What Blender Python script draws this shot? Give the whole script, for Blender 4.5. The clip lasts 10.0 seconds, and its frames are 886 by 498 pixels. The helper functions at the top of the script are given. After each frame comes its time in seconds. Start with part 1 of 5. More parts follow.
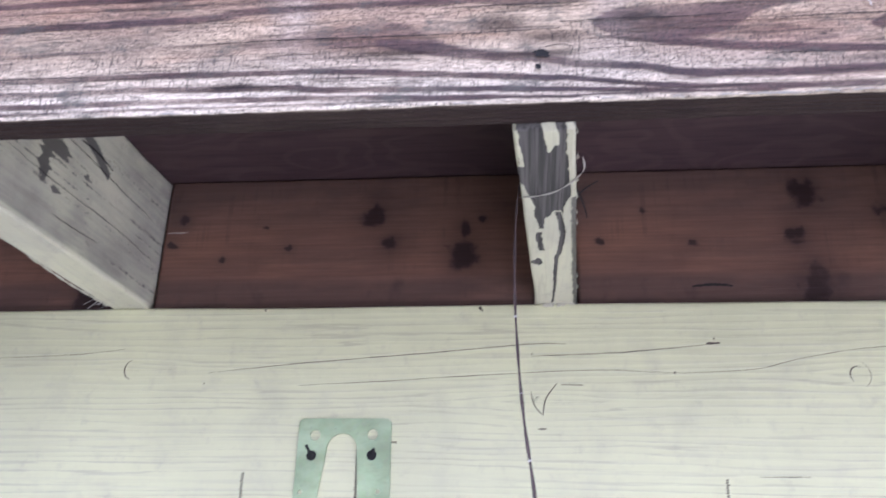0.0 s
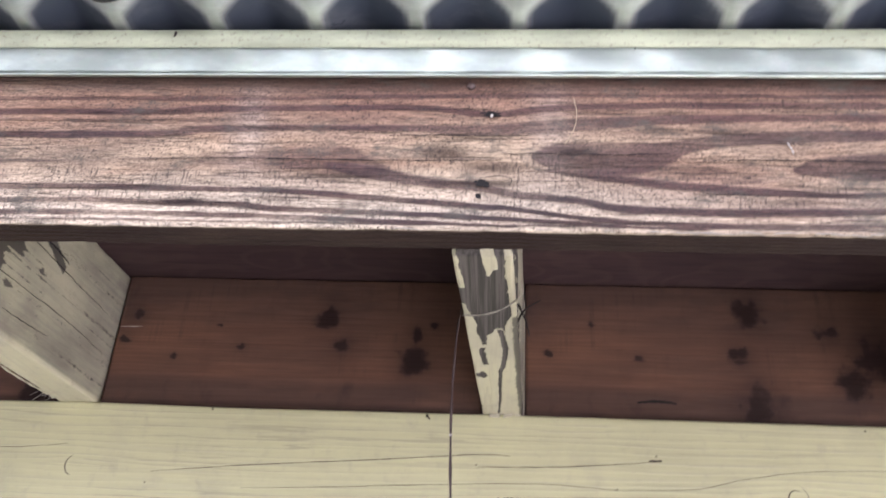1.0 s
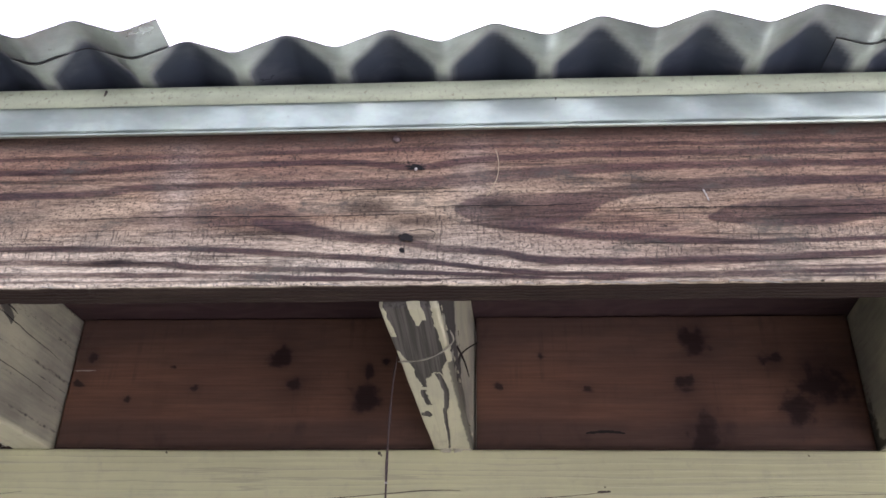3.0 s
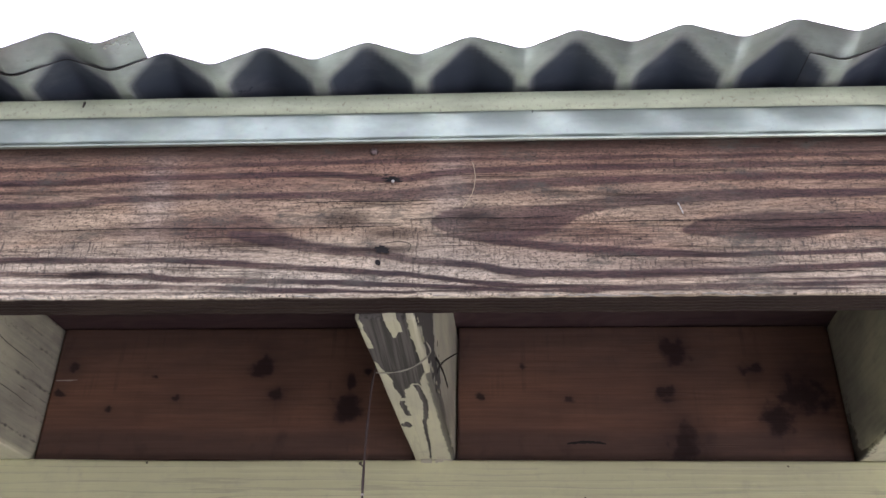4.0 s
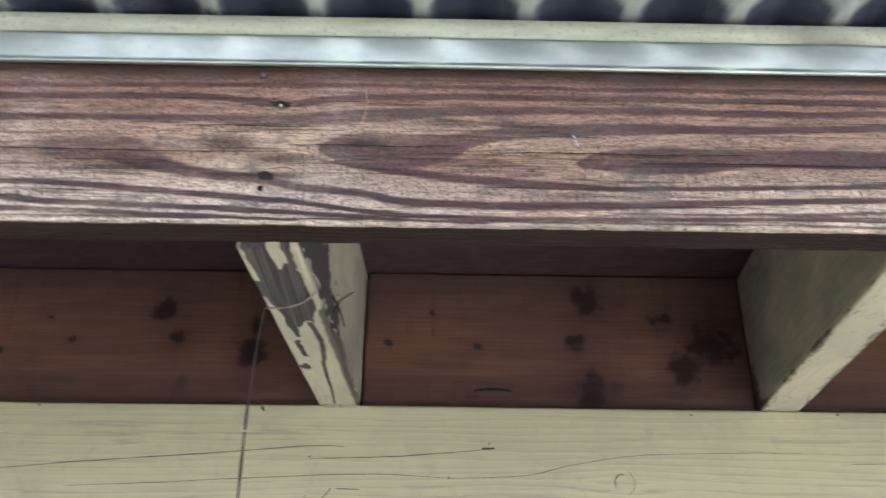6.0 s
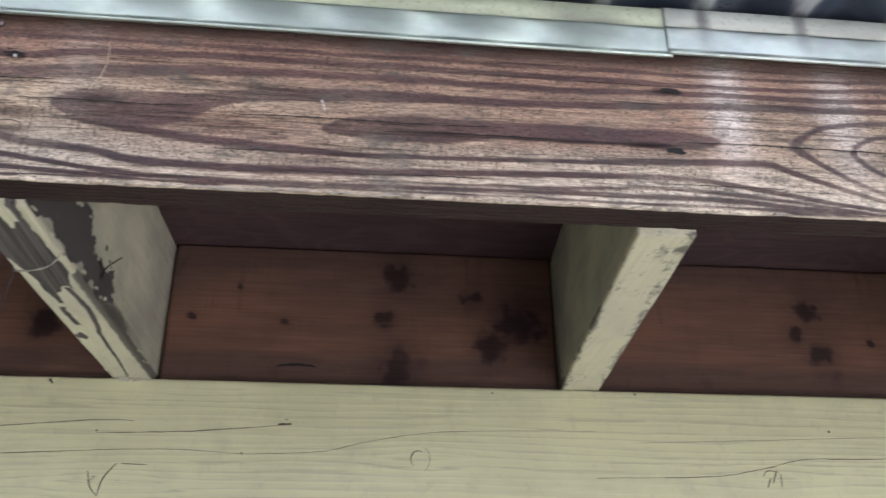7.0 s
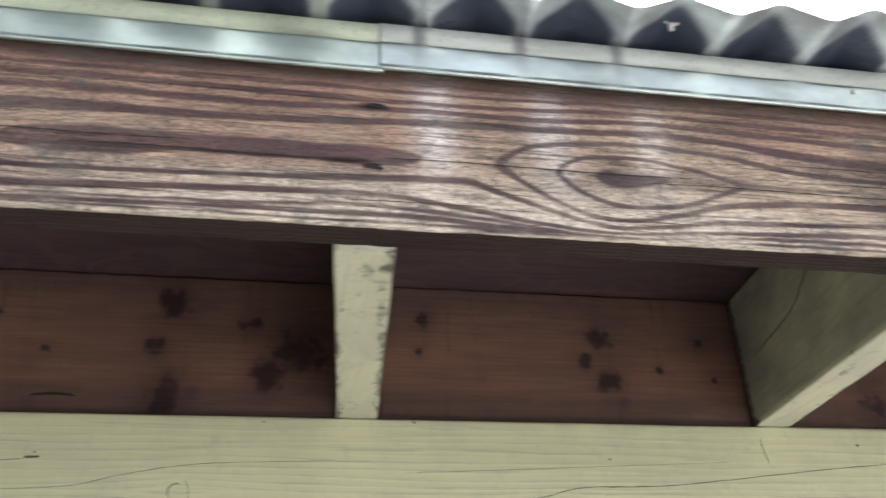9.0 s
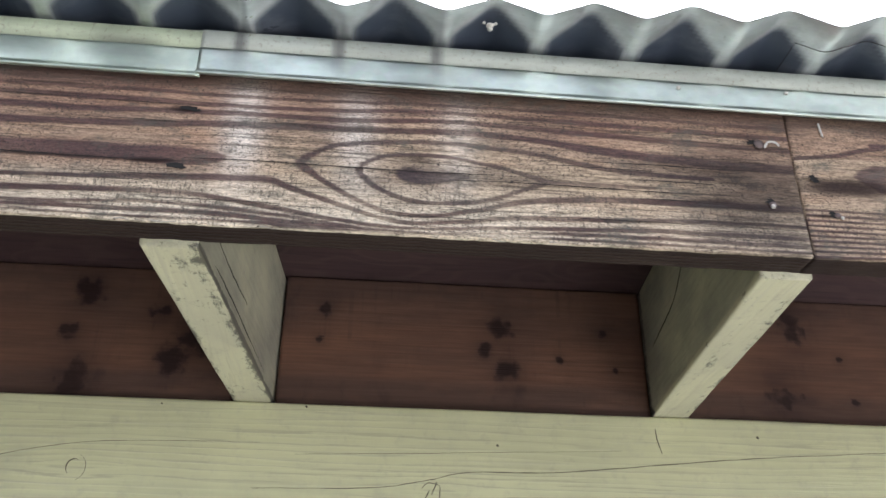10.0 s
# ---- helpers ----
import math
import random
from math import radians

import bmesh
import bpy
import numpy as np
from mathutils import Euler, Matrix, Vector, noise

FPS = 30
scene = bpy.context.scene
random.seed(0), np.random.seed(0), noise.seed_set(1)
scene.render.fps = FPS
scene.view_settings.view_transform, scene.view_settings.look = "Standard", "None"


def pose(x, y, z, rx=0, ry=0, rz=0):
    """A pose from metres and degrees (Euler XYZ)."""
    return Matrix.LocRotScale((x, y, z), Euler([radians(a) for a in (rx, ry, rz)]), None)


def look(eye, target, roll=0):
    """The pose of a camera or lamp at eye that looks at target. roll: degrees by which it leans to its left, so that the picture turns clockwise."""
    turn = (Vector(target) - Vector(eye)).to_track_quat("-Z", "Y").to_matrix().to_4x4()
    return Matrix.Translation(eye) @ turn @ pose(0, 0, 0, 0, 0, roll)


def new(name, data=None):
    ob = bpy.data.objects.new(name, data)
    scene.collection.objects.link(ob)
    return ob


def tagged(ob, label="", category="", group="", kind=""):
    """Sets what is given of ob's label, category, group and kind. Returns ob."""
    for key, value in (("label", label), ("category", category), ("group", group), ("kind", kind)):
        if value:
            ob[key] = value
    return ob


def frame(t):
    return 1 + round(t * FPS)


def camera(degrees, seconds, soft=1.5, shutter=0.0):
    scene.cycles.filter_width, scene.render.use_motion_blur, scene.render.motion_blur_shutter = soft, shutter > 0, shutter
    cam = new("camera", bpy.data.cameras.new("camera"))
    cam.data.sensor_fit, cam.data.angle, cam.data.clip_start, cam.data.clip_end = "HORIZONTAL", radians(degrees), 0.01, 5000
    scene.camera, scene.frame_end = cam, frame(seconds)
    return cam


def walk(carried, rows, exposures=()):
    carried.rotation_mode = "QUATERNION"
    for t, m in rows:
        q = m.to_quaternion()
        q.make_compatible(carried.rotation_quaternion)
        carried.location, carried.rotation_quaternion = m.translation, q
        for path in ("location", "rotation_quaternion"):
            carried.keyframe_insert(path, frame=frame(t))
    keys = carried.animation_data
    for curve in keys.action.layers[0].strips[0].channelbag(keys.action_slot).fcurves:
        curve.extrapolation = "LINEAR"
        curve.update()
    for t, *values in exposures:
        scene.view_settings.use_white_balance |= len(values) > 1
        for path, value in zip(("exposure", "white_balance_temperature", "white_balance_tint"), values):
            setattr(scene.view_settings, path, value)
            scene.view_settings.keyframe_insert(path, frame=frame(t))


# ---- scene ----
import functools

cam = camera(54.4, 10.0, soft=1.5, shutter=0.5)
PATH = [
    (0, (0.222, 0.162, 1.912), (0.016, 1.997, 2.679), 1.8),
    (0.5, (0.24, 0.155, 1.925), (0.069, 1.969, 2.749), 2.0),
    (0.8, (0.246, 0.147, 1.926), (0.079, 1.925, 2.827), 3.0),
    (1, (0.246, 0.142, 1.927), (0.092, 1.898, 2.872), 3.7),
    (1.2, (0.249, 0.141, 1.930), (0.120, 1.894, 2.885), 3.8),
    (1.5, (0.265, 0.143, 1.926), (0.162, 1.911, 2.855), 2.5),
    (2, (0.276, 0.139, 1.936), (0.168, 1.917, 2.846), 1.6),
    (2.5, (0.279, 0.129, 1.944), (0.155, 1.892, 2.881), 1.6),
    (4, (0.294, 0.12, 1.95), (0.188, 1.862, 2.928), 1.5),
    (4.5, (0.3, 0.123, 1.947), (0.216, 1.87, 2.918), 1.5),
    (5, (0.311, 0.129, 1.942), (0.242, 1.893, 2.883), 1.6),
    (5.2, (0.31, 0.131, 1.939), (0.245, 1.9, 2.871), 1.5),
    (6.3, (0.361, 0.153, 1.94), (0.428, 1.937, 2.841), 0.9),
    (6.5, (0.389, 0.155, 1.937), (0.499, 1.941, 2.83), 0.8),
    (7, (0.438, 0.155, 1.932), (0.629, 1.934, 2.826), -0.0),
    (7.5, (0.48, 0.147, 1.933), (0.695, 1.918, 2.836), -0.2),
    (8, (0.519, 0.147, 1.929), (0.788, 1.909, 2.836), -0.1),
    (8.2, (0.529, 0.157, 1.925), (0.831, 1.909, 2.840), -0.4),
    (8.5, (0.536, 0.171, 1.929), (0.873, 1.91, 2.859), -1.3),
    (8.8, (0.543, 0.166, 1.931), (0.909, 1.887, 2.882), -2.3),
    (9, (0.582, 0.157, 1.929), (0.924, 1.875, 2.894), -2.0),
    (9.5, (0.692, 0.135, 1.923), (0.954, 1.869, 2.884), -0.2),
    (10, (0.75, 0.106, 1.917), (0.922, 1.862, 2.859), 0.8),
]
# the eave runs level: the fitted path is turned by the small lean that it had
LEVEL = pose(0.3, 0, 2.17, 0, 0.4, 0) @ pose(-0.3, 0, -2.17)
EXPOSURES = [(0.0, 2.58, 5320, 31), (0.5, 2.5, 5400, 28), (1.0, 2.5, 6200, 30), (1.5, 1.93, 6300, 27), (2.0, 2.28, 6050, 29), (2.5, 2.07, 6050, 29), (4.0, 1.74, 6080, 27), (4.5, 1.7, 6080, 26), (5.0, 1.86, 6050, 25), (6.5, 2.02, 6050, 22), (7.0, 1.94, 6000, 21), (8.0, 1.94, 6000, 19), (8.5, 1.92, 6050, 18), (9.0, 1.98, 6100, 17), (9.5, 1.98, 6150, 16), (10.0, 1.86, 6100, 15)]
walk(cam, [(t, LEVEL @ look(eye, target, roll)) for t, eye, target, roll in PATH], EXPOSURES)

# ---- light: an overcast sky, the sun behind thick cloud ----
SUN_UP, SUN_ROUND = 68.0, 35.0
world = bpy.data.worlds.new("overcast_sky")
scene.world = world
world.use_nodes = True
wn = world.node_tree
sky = wn.nodes.new("ShaderNodeTexSky")
sky.sky_type, sky.sun_disc = "NISHITA", False
sky.sun_elevation, sky.sun_rotation = radians(SUN_UP), radians(SUN_ROUND)
sky.air_density, sky.dust_density, sky.ozone_density = 1.0, 6.0, 1.0
pale = wn.nodes.new("ShaderNodeHueSaturation")
pale.inputs["Saturation"].default_value = 0.25
wn.links.new(sky.outputs[0], pale.inputs["Color"])
wn.links.new(pale.outputs[0], wn.nodes["Background"].inputs["Color"])
wn.nodes["Background"].inputs["Strength"].default_value = 0.15

sun_data = bpy.data.lights.new("sun", "SUN")
sun_data.energy, sun_data.angle, sun_data.color = 1.5, radians(14), (1.0, 0.985, 0.96)
sun = new("sun", sun_data)
_a, _e = radians(SUN_ROUND), radians(SUN_UP)
sun.matrix_world = look((0, 0, 8), (-math.sin(_a) * math.cos(_e), -math.cos(_a) * math.cos(_e), 8 - math.sin(_e)))


# ---- node helpers ----
def material(name):
    mat = bpy.data.materials.new(name)
    mat.use_nodes = True
    nt = mat.node_tree
    return mat, nt, nt.nodes["Principled BSDF"]


def put(nt, socket, value):
    if isinstance(value, bpy.types.NodeSocket):
        nt.links.new(value, socket)
    elif isinstance(value, tuple) and len(value) == 3 and socket.type == "RGBA":
        socket.default_value = (*value, 1)
    else:
        socket.default_value = value


def calc(nt, op, a, b=0.0, c=0.0):
    n = nt.nodes.new("ShaderNodeMath")
    n.operation = op
    for i, v in enumerate((a, b, c)):
        put(nt, n.inputs[i], v)
    return n.outputs[0]


def blend(nt, f, a, b, mode="MIX"):
    n = nt.nodes.new("ShaderNodeMix")
    n.data_type, n.blend_type = "RGBA", mode
    put(nt, n.inputs[0], f)
    put(nt, n.inputs[6], a)
    put(nt, n.inputs[7], b)
    return n.outputs[2]


def attr(nt, name):
    n = nt.nodes.new("ShaderNodeAttribute")
    n.attribute_name = name
    return n.outputs["Fac"]


def grain_noise(nt, scale, detail=4.0, stretch=(1, 1, 1), rough=0.6):
    co = nt.nodes.new("ShaderNodeTexCoord")
    mp = nt.nodes.new("ShaderNodeMapping")
    mp.inputs["Scale"].default_value = stretch
    nt.links.new(co.outputs["Object"], mp.inputs[0])
    n = nt.nodes.new("ShaderNodeTexNoise")
    nt.links.new(mp.outputs[0], n.inputs["Vector"])
    n.inputs["Scale"].default_value, n.inputs["Detail"].default_value, n.inputs["Roughness"].default_value = scale, detail, rough
    return n.outputs["Fac"]


def span(nt, v, a, b, c=0.0, d=1.0, smooth=True):
    n = nt.nodes.new("ShaderNodeMapRange")
    n.interpolation_type = "SMOOTHSTEP" if smooth else "LINEAR"
    for i, x in enumerate((v, a, b, c, d)):
        put(nt, n.inputs[i], x)
    return n.outputs[0]


def relief(nt, bsdf, height, strength, distance):
    n = nt.nodes.new("ShaderNodeBump")
    n.inputs["Strength"].default_value, n.inputs["Distance"].default_value = strength, distance
    put(nt, n.inputs["Height"], height)
    nt.links.new(n.outputs[0], bsdf.inputs["Normal"])


# ---- materials ----
def weathered_fascia():
    mat, nt, b = material("weathered_stained_pine")
    wob = grain_noise(nt, 1.0, 5, (14, 60, 60))
    fine = grain_noise(nt, 1.0, 5, (30, 500, 500))
    pores = grain_noise(nt, 1.0, 3, (260, 900, 900))
    cloud = grain_noise(nt, 1.0, 4, (9, 26, 26))
    u = calc(nt, "ADD", attr(nt, "grain"), calc(nt, "MULTIPLY_ADD", wob, 0.5, -0.25))
    u = calc(nt, "ADD", u, calc(nt, "MULTIPLY_ADD", fine, 0.5, -0.25))
    late = span(nt, u, 0.26, 0.77)
    patch = grain_noise(nt, 1.0, 4, (7, 24, 24))
    late = calc(nt, "MULTIPLY", late, span(nt, patch, 0.32, 0.56, 0.70, 1.0))
    lightwood = blend(nt, span(nt, cloud, 0.32, 0.66), (0.565, 0.446, 0.306), (0.280, 0.221, 0.158))
    lightwood = blend(nt, span(nt, grain_noise(nt, 1.0, 4, (10, 55, 55)), 0.5, 0.7, 0, 0.6), lightwood, (0.48, 0.315, 0.195))
    # colour left of the old stain, mostly along the upper part and the heartwood
    warm = calc(nt, "MULTIPLY", attr(nt, "red"), span(nt, patch, 0.28, 0.58, 0.45, 1.0))
    lightwood = blend(nt, calc(nt, "MULTIPLY", warm, 0.95), lightwood, (0.268, 0.143, 0.096))
    lightwood = blend(nt, span(nt, fine, 0.48, 0.75, 0, 0.6), lightwood, (0.16, 0.12, 0.095))
    darkwood = blend(nt, span(nt, cloud, 0.35, 0.65), (0.090, 0.052, 0.043), (0.048, 0.033, 0.033))
    darkwood = blend(nt, span(nt, fine, 0.5, 0.8, 0, 0.5), darkwood, (0.17, 0.088, 0.068))
    darkwood = blend(nt, calc(nt, "MULTIPLY", attr(nt, "red"), 0.55), darkwood, (0.138, 0.062, 0.052))
    col = blend(nt, late, lightwood, darkwood)
    # silver-grey bleaching low on the board
    col = blend(nt, calc(nt, "MULTIPLY", attr(nt, "grey"), calc(nt, "SUBTRACT", 0.92, late)), col, (0.69, 0.62, 0.49))
    # glossy reflections on the board, painted as pale streaks
    col = blend(nt, calc(nt, "MULTIPLY", attr(nt, "sheen"), calc(nt, "SUBTRACT", 0.75, calc(nt, "MULTIPLY", late, 0.6))), col, (0.80, 0.76, 0.69))
    # broken fibres of the weathered face
    mott = calc(nt, "MULTIPLY_ADD", grain_noise(nt, 1.0, 6, (45, 380, 380), 0.8), 0.5, calc(nt, "MULTIPLY", grain_noise(nt, 1.0, 4, (210, 1100, 1100), 0.8), 0.5))
    col = blend(nt, 1.0, col, blend(nt, span(nt, mott, 0.40, 0.60, 0, 1, False), (0.42, 0.40, 0.385), (1.45, 1.44, 1.42)), "MULTIPLY")
    # mildew specks, drying checks, rust-black stains
    speck = calc(nt, "MULTIPLY", span(nt, grain_noise(nt, 1.0, 6, (520, 640, 640), 0.75), 0.50, 0.62), span(nt, grain_noise(nt, 1.0, 4, (16, 38, 38)), 0.32, 0.54))
    col = blend(nt, calc(nt, "MULTIPLY", speck, 0.8), col, (0.022, 0.020, 0.017))
    # mildew ticks across the grain, thickest low on the board
    tick = calc(nt, "MULTIPLY", span(nt, grain_noise(nt, 1.0, 4, (480, 300, 95), 0.7), 0.52, 0.64), span(nt, calc(nt, "MULTIPLY", grain_noise(nt, 1.0, 4, (20, 60, 60)), calc(nt, "MULTIPLY_ADD", attr(nt, "tick"), 0.35, 0.8)), 0.45, 0.62))
    col = blend(nt, calc(nt, "MULTIPLY", tick, 0.7), col, (0.045, 0.038, 0.032))
    # shadow of the drip metal, painted as an uneven dark margin along the top
    col = blend(nt, calc(nt, "MULTIPLY", attr(nt, "drip_shade"), 0.85), col, (0.052, 0.032, 0.028))
    # soft grey-green bloom of mildew, and a few larger black dots in it
    bloom = calc(nt, "MULTIPLY", span(nt, grain_noise(nt, 1.0, 5, (22, 48, 48), 0.7), 0.51, 0.67), span(nt, grain_noise(nt, 1.0, 3, (160, 220, 220), 0.7), 0.35, 0.6, 0.35, 1.0))
    col = blend(nt, calc(nt, "MULTIPLY", bloom, 0.85), col, (0.085, 0.082, 0.066))
    dots = calc(nt, "MULTIPLY", span(nt, grain_noise(nt, 1.0, 2, (230, 300, 300)), 0.66, 0.70), span(nt, grain_noise(nt, 1.0, 3, (14, 30, 30)), 0.45, 0.6))
    col = blend(nt, calc(nt, "MULTIPLY", dots, 0.85), col, (0.016, 0.014, 0.013))
    check = span(nt, calc(nt, "ABSOLUTE", calc(nt, "SUBTRACT", grain_noise(nt, 1.0, 3, (3.2, 150, 150), 0.5), 0.5)), 0.0, 0.021, 1.0, 0.0)
    check = calc(nt, "MULTIPLY", check, span(nt, grain_noise(nt, 1.0, 2, (9, 60, 60)), 0.46, 0.54))
    col = blend(nt, calc(nt, "MULTIPLY", check, 0.6), col, (0.035, 0.025, 0.021))
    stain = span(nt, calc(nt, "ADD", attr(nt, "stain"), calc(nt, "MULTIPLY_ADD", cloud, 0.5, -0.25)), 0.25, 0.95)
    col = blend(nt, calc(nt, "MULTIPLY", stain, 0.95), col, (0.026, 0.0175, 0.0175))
    put(nt, b.inputs["Base Color"], col)
    put(nt, b.inputs["Roughness"], span(nt, late, 0, 1, 0.66, 0.5, False))
    put(nt, b.inputs["Specular IOR Level"], span(nt, stain, 0, 1, 0.3, 0.05))
    h = calc(nt, "MULTIPLY_ADD", late, 0.8, calc(nt, "MULTIPLY_ADD", fine, 0.5, calc(nt, "MULTIPLY_ADD", pores, 0.35, calc(nt, "MULTIPLY", mott, 0.6))))
    h = calc(nt, "SUBTRACT", h, calc(nt, "MULTIPLY", check, 0.9))
    relief(nt, b, h, 0.7, 0.0013)
    return mat


def stained_block():
    mat, nt, b = material("red_brown_stained_lumber")
    fine = grain_noise(nt, 1.0, 5, (9, 300, 300))
    cloud = grain_noise(nt, 1.0, 4, (5, 16, 16))
    rings = calc(nt, "SINE", calc(nt, "ADD", calc(nt, "MULTIPLY", attr(nt, "rings"), 420.0), calc(nt, "MULTIPLY", cloud, 16.0)))
    col = blend(nt, cloud, (0.112, 0.064, 0.046), (0.068, 0.040, 0.031))
    col = blend(nt, span(nt, grain_noise(nt, 1.0, 4, (6, 22, 22)), 0.44, 0.62, 0, 0.6), col, (0.165, 0.088, 0.056))
    col = blend(nt, span(nt, fine, 0.42, 0.7, 0, 0.18), col, (0.045, 0.024, 0.020))
    smear = grain_noise(nt, 1.0, 5, (30, 30, 14), 0.65)
    col = blend(nt, span(nt, smear, 0.52, 0.75, 0, 0.5), col, (0.036, 0.02, 0.018))
    col = blend(nt, span(nt, rings, 0.1, 1.0, 0, 0.11), col, (0.05, 0.026, 0.019))
    # the middle of each board has kept a warmer colour
    mid = calc(nt, "MULTIPLY", attr(nt, "warmth"), span(nt, grain_noise(nt, 1.0, 4, (5, 14, 30)), 0.3, 0.62, 0.25, 1.0))
    col = blend(nt, calc(nt, "MULTIPLY", mid, 0.6), col, blend(nt, span(nt, fine, 0.3, 0.7), (0.22, 0.108, 0.062), (0.150, 0.074, 0.046)))
    # marks of the saw across the board, in patches
    saw = calc(nt, "MULTIPLY", span(nt, grain_noise(nt, 1.0, 2, (190, 60, 5)), 0.5, 0.68), span(nt, grain_noise(nt, 1.0, 3, (7, 20, 18)), 0.5, 0.66))
    col = blend(nt, calc(nt, "MULTIPLY", saw, 0.45), col, (0.05, 0.03, 0.026))
    k = span(nt, calc(nt, "ADD", attr(nt, "knot"), calc(nt, "MULTIPLY_ADD", grain_noise(nt, 1.0, 5, (75, 75, 95), 0.7), 1.2, -0.6)), 0.2, 0.8)
    # dark surround of the knots, and the painted seam shadow at the foot
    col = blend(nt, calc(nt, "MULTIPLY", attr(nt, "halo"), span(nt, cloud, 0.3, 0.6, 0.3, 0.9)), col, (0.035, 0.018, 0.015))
    col = blend(nt, calc(nt, "MULTIPLY", k, 0.97), col, (0.019, 0.009, 0.008))
    put(nt, b.inputs["Base Color"], col)
    put(nt, b.inputs["Roughness"], span(nt, fine, 0.3, 0.7, 0.5, 0.7, False))
    b.inputs["Specular IOR Level"].default_value = 0.3
    relief(nt, b, calc(nt, "ADD", fine, calc(nt, "MULTIPLY", rings, 0.15)), 0.35, 0.001)
    return mat


def deck_underside():
    mat, nt, b = material("dark_stained_plywood")
    fine = grain_noise(nt, 1.0, 5, (12, 160, 160))
    cloud = grain_noise(nt, 1.0, 4, (6, 20, 20))
    col = blend(nt, cloud, (0.068, 0.039, 0.038), (0.032, 0.020, 0.022))
    col = blend(nt, span(nt, fine, 0.45, 0.7, 0, 0.5), col, (0.02, 0.014, 0.015))
    figure = calc(nt, "SINE", calc(nt, "MULTIPLY", grain_noise(nt, 1.0, 2, (5, 9, 9)), 70.0))
    col = blend(nt, span(nt, figure, 0.1, 1.0, 0, 0.20), col, (0.095, 0.062, 0.054))
    put(nt, b.inputs["Base Color"], col)
    b.inputs["Roughness"].default_value, b.inputs["Specular IOR Level"].default_value = 0.6, 0.2
    relief(nt, b, fine, 0.3, 0.001)
    return mat


def cream_paint(name, stretch, dirt, clean, dull, streaky=0.25):
    """Old cream house paint on sawn lumber: relief of the wood below, dirt, painted shade, bare wood where the paint
    has gone.
    """
    mat, nt, b = material(name)
    fine = grain_noise(nt, 1.0, 5, stretch)
    cloud = grain_noise(nt, 1.0, 4, (7, 7, 9))
    blot = grain_noise(nt, 1.0, 5, (60, 60, 60), 0.7)
    lines = calc(nt, "SINE", calc(nt, "ADD", calc(nt, "MULTIPLY", attr(nt, "rings"), 900.0), calc(nt, "MULTIPLY_ADD", fine, 9.0, calc(nt, "MULTIPLY", grain_noise(nt, 1.0, 3, tuple(0.12 * c for c in stretch)), 26.0))))
    thick = span(nt, grain_noise(nt, 1.0, 3, tuple(0.2 * c for c in stretch)), 0.36, 0.62, 0.06, 0.48)
    col = blend(nt, span(nt, cloud, 0.3, 0.7), clean, dull)
    col = blend(nt, span(nt, fine, 0.48, 0.72, 0, streaky), col, (0.42, 0.41, 0.32))
    col = blend(nt, calc(nt, "MULTIPLY", span(nt, lines, 0.75, 1.0), thick), col, (0.36, 0.345, 0.235))
    col = blend(nt, span(nt, blot, 0.52, 0.74, 0, dirt), col, (0.29, 0.275, 0.215))
    col = blend(nt, span(nt, grain_noise(nt, 1.0, 5, (24, 16, 24), 0.65), 0.48, 0.72, 0, 0.75 * dirt), col, (0.34, 0.33, 0.27))
    bare = span(nt, calc(nt, "ADD", attr(nt, "bare"), calc(nt, "MULTIPLY_ADD", grain_noise(nt, 1.0, 5, (190, 120, 190)), 0.5, -0.25)), 0.46, 0.54)
    wood = blend(nt, span(nt, grain_noise(nt, 1.0, 3, (620, 10, 620)), 0.36, 0.64), (0.100, 0.094, 0.085), (0.036, 0.033, 0.029))
    col = blend(nt, bare, col, wood)
    # shade of the rafters' side faces put into the paint, mottled with grime
    side_shade = calc(nt, "MULTIPLY", attr(nt, "grime_shade"), span(nt, grain_noise(nt, 1.0, 5, (11, 11, 17), 0.65), 0.30, 0.66, 0.5, 1.0))
    side_shade = calc(nt, "MULTIPLY", side_shade, span(nt, fine, 0.3, 0.7, 0.7, 1.0))
    col = blend(nt, side_shade, col, (0.185, 0.178, 0.148))
    mould_dark = span(nt, calc(nt, "ADD", attr(nt, "mould_dark"), calc(nt, "MULTIPLY_ADD", grain_noise(nt, 1.0, 6, (240, 120, 240), 0.75), 1.0, -0.5)), 0.4, 0.6)
    col = blend(nt, calc(nt, "MULTIPLY", mould_dark, 0.88), col, (0.03, 0.027, 0.026))
    put(nt, b.inputs["Base Color"], col)
    put(nt, b.inputs["Roughness"], span(nt, bare, 0, 1, 0.48, 0.85, False))
    h = calc(nt, "ADD", calc(nt, "MULTIPLY", fine, 0.5), calc(nt, "MULTIPLY_ADD", lines, 0.10, calc(nt, "MULTIPLY", blot, 0.15)))
    h = calc(nt, "SUBTRACT", h, calc(nt, "MULTIPLY", bare, 0.8))
    relief(nt, b, h, 0.45, 0.0011)
    return mat


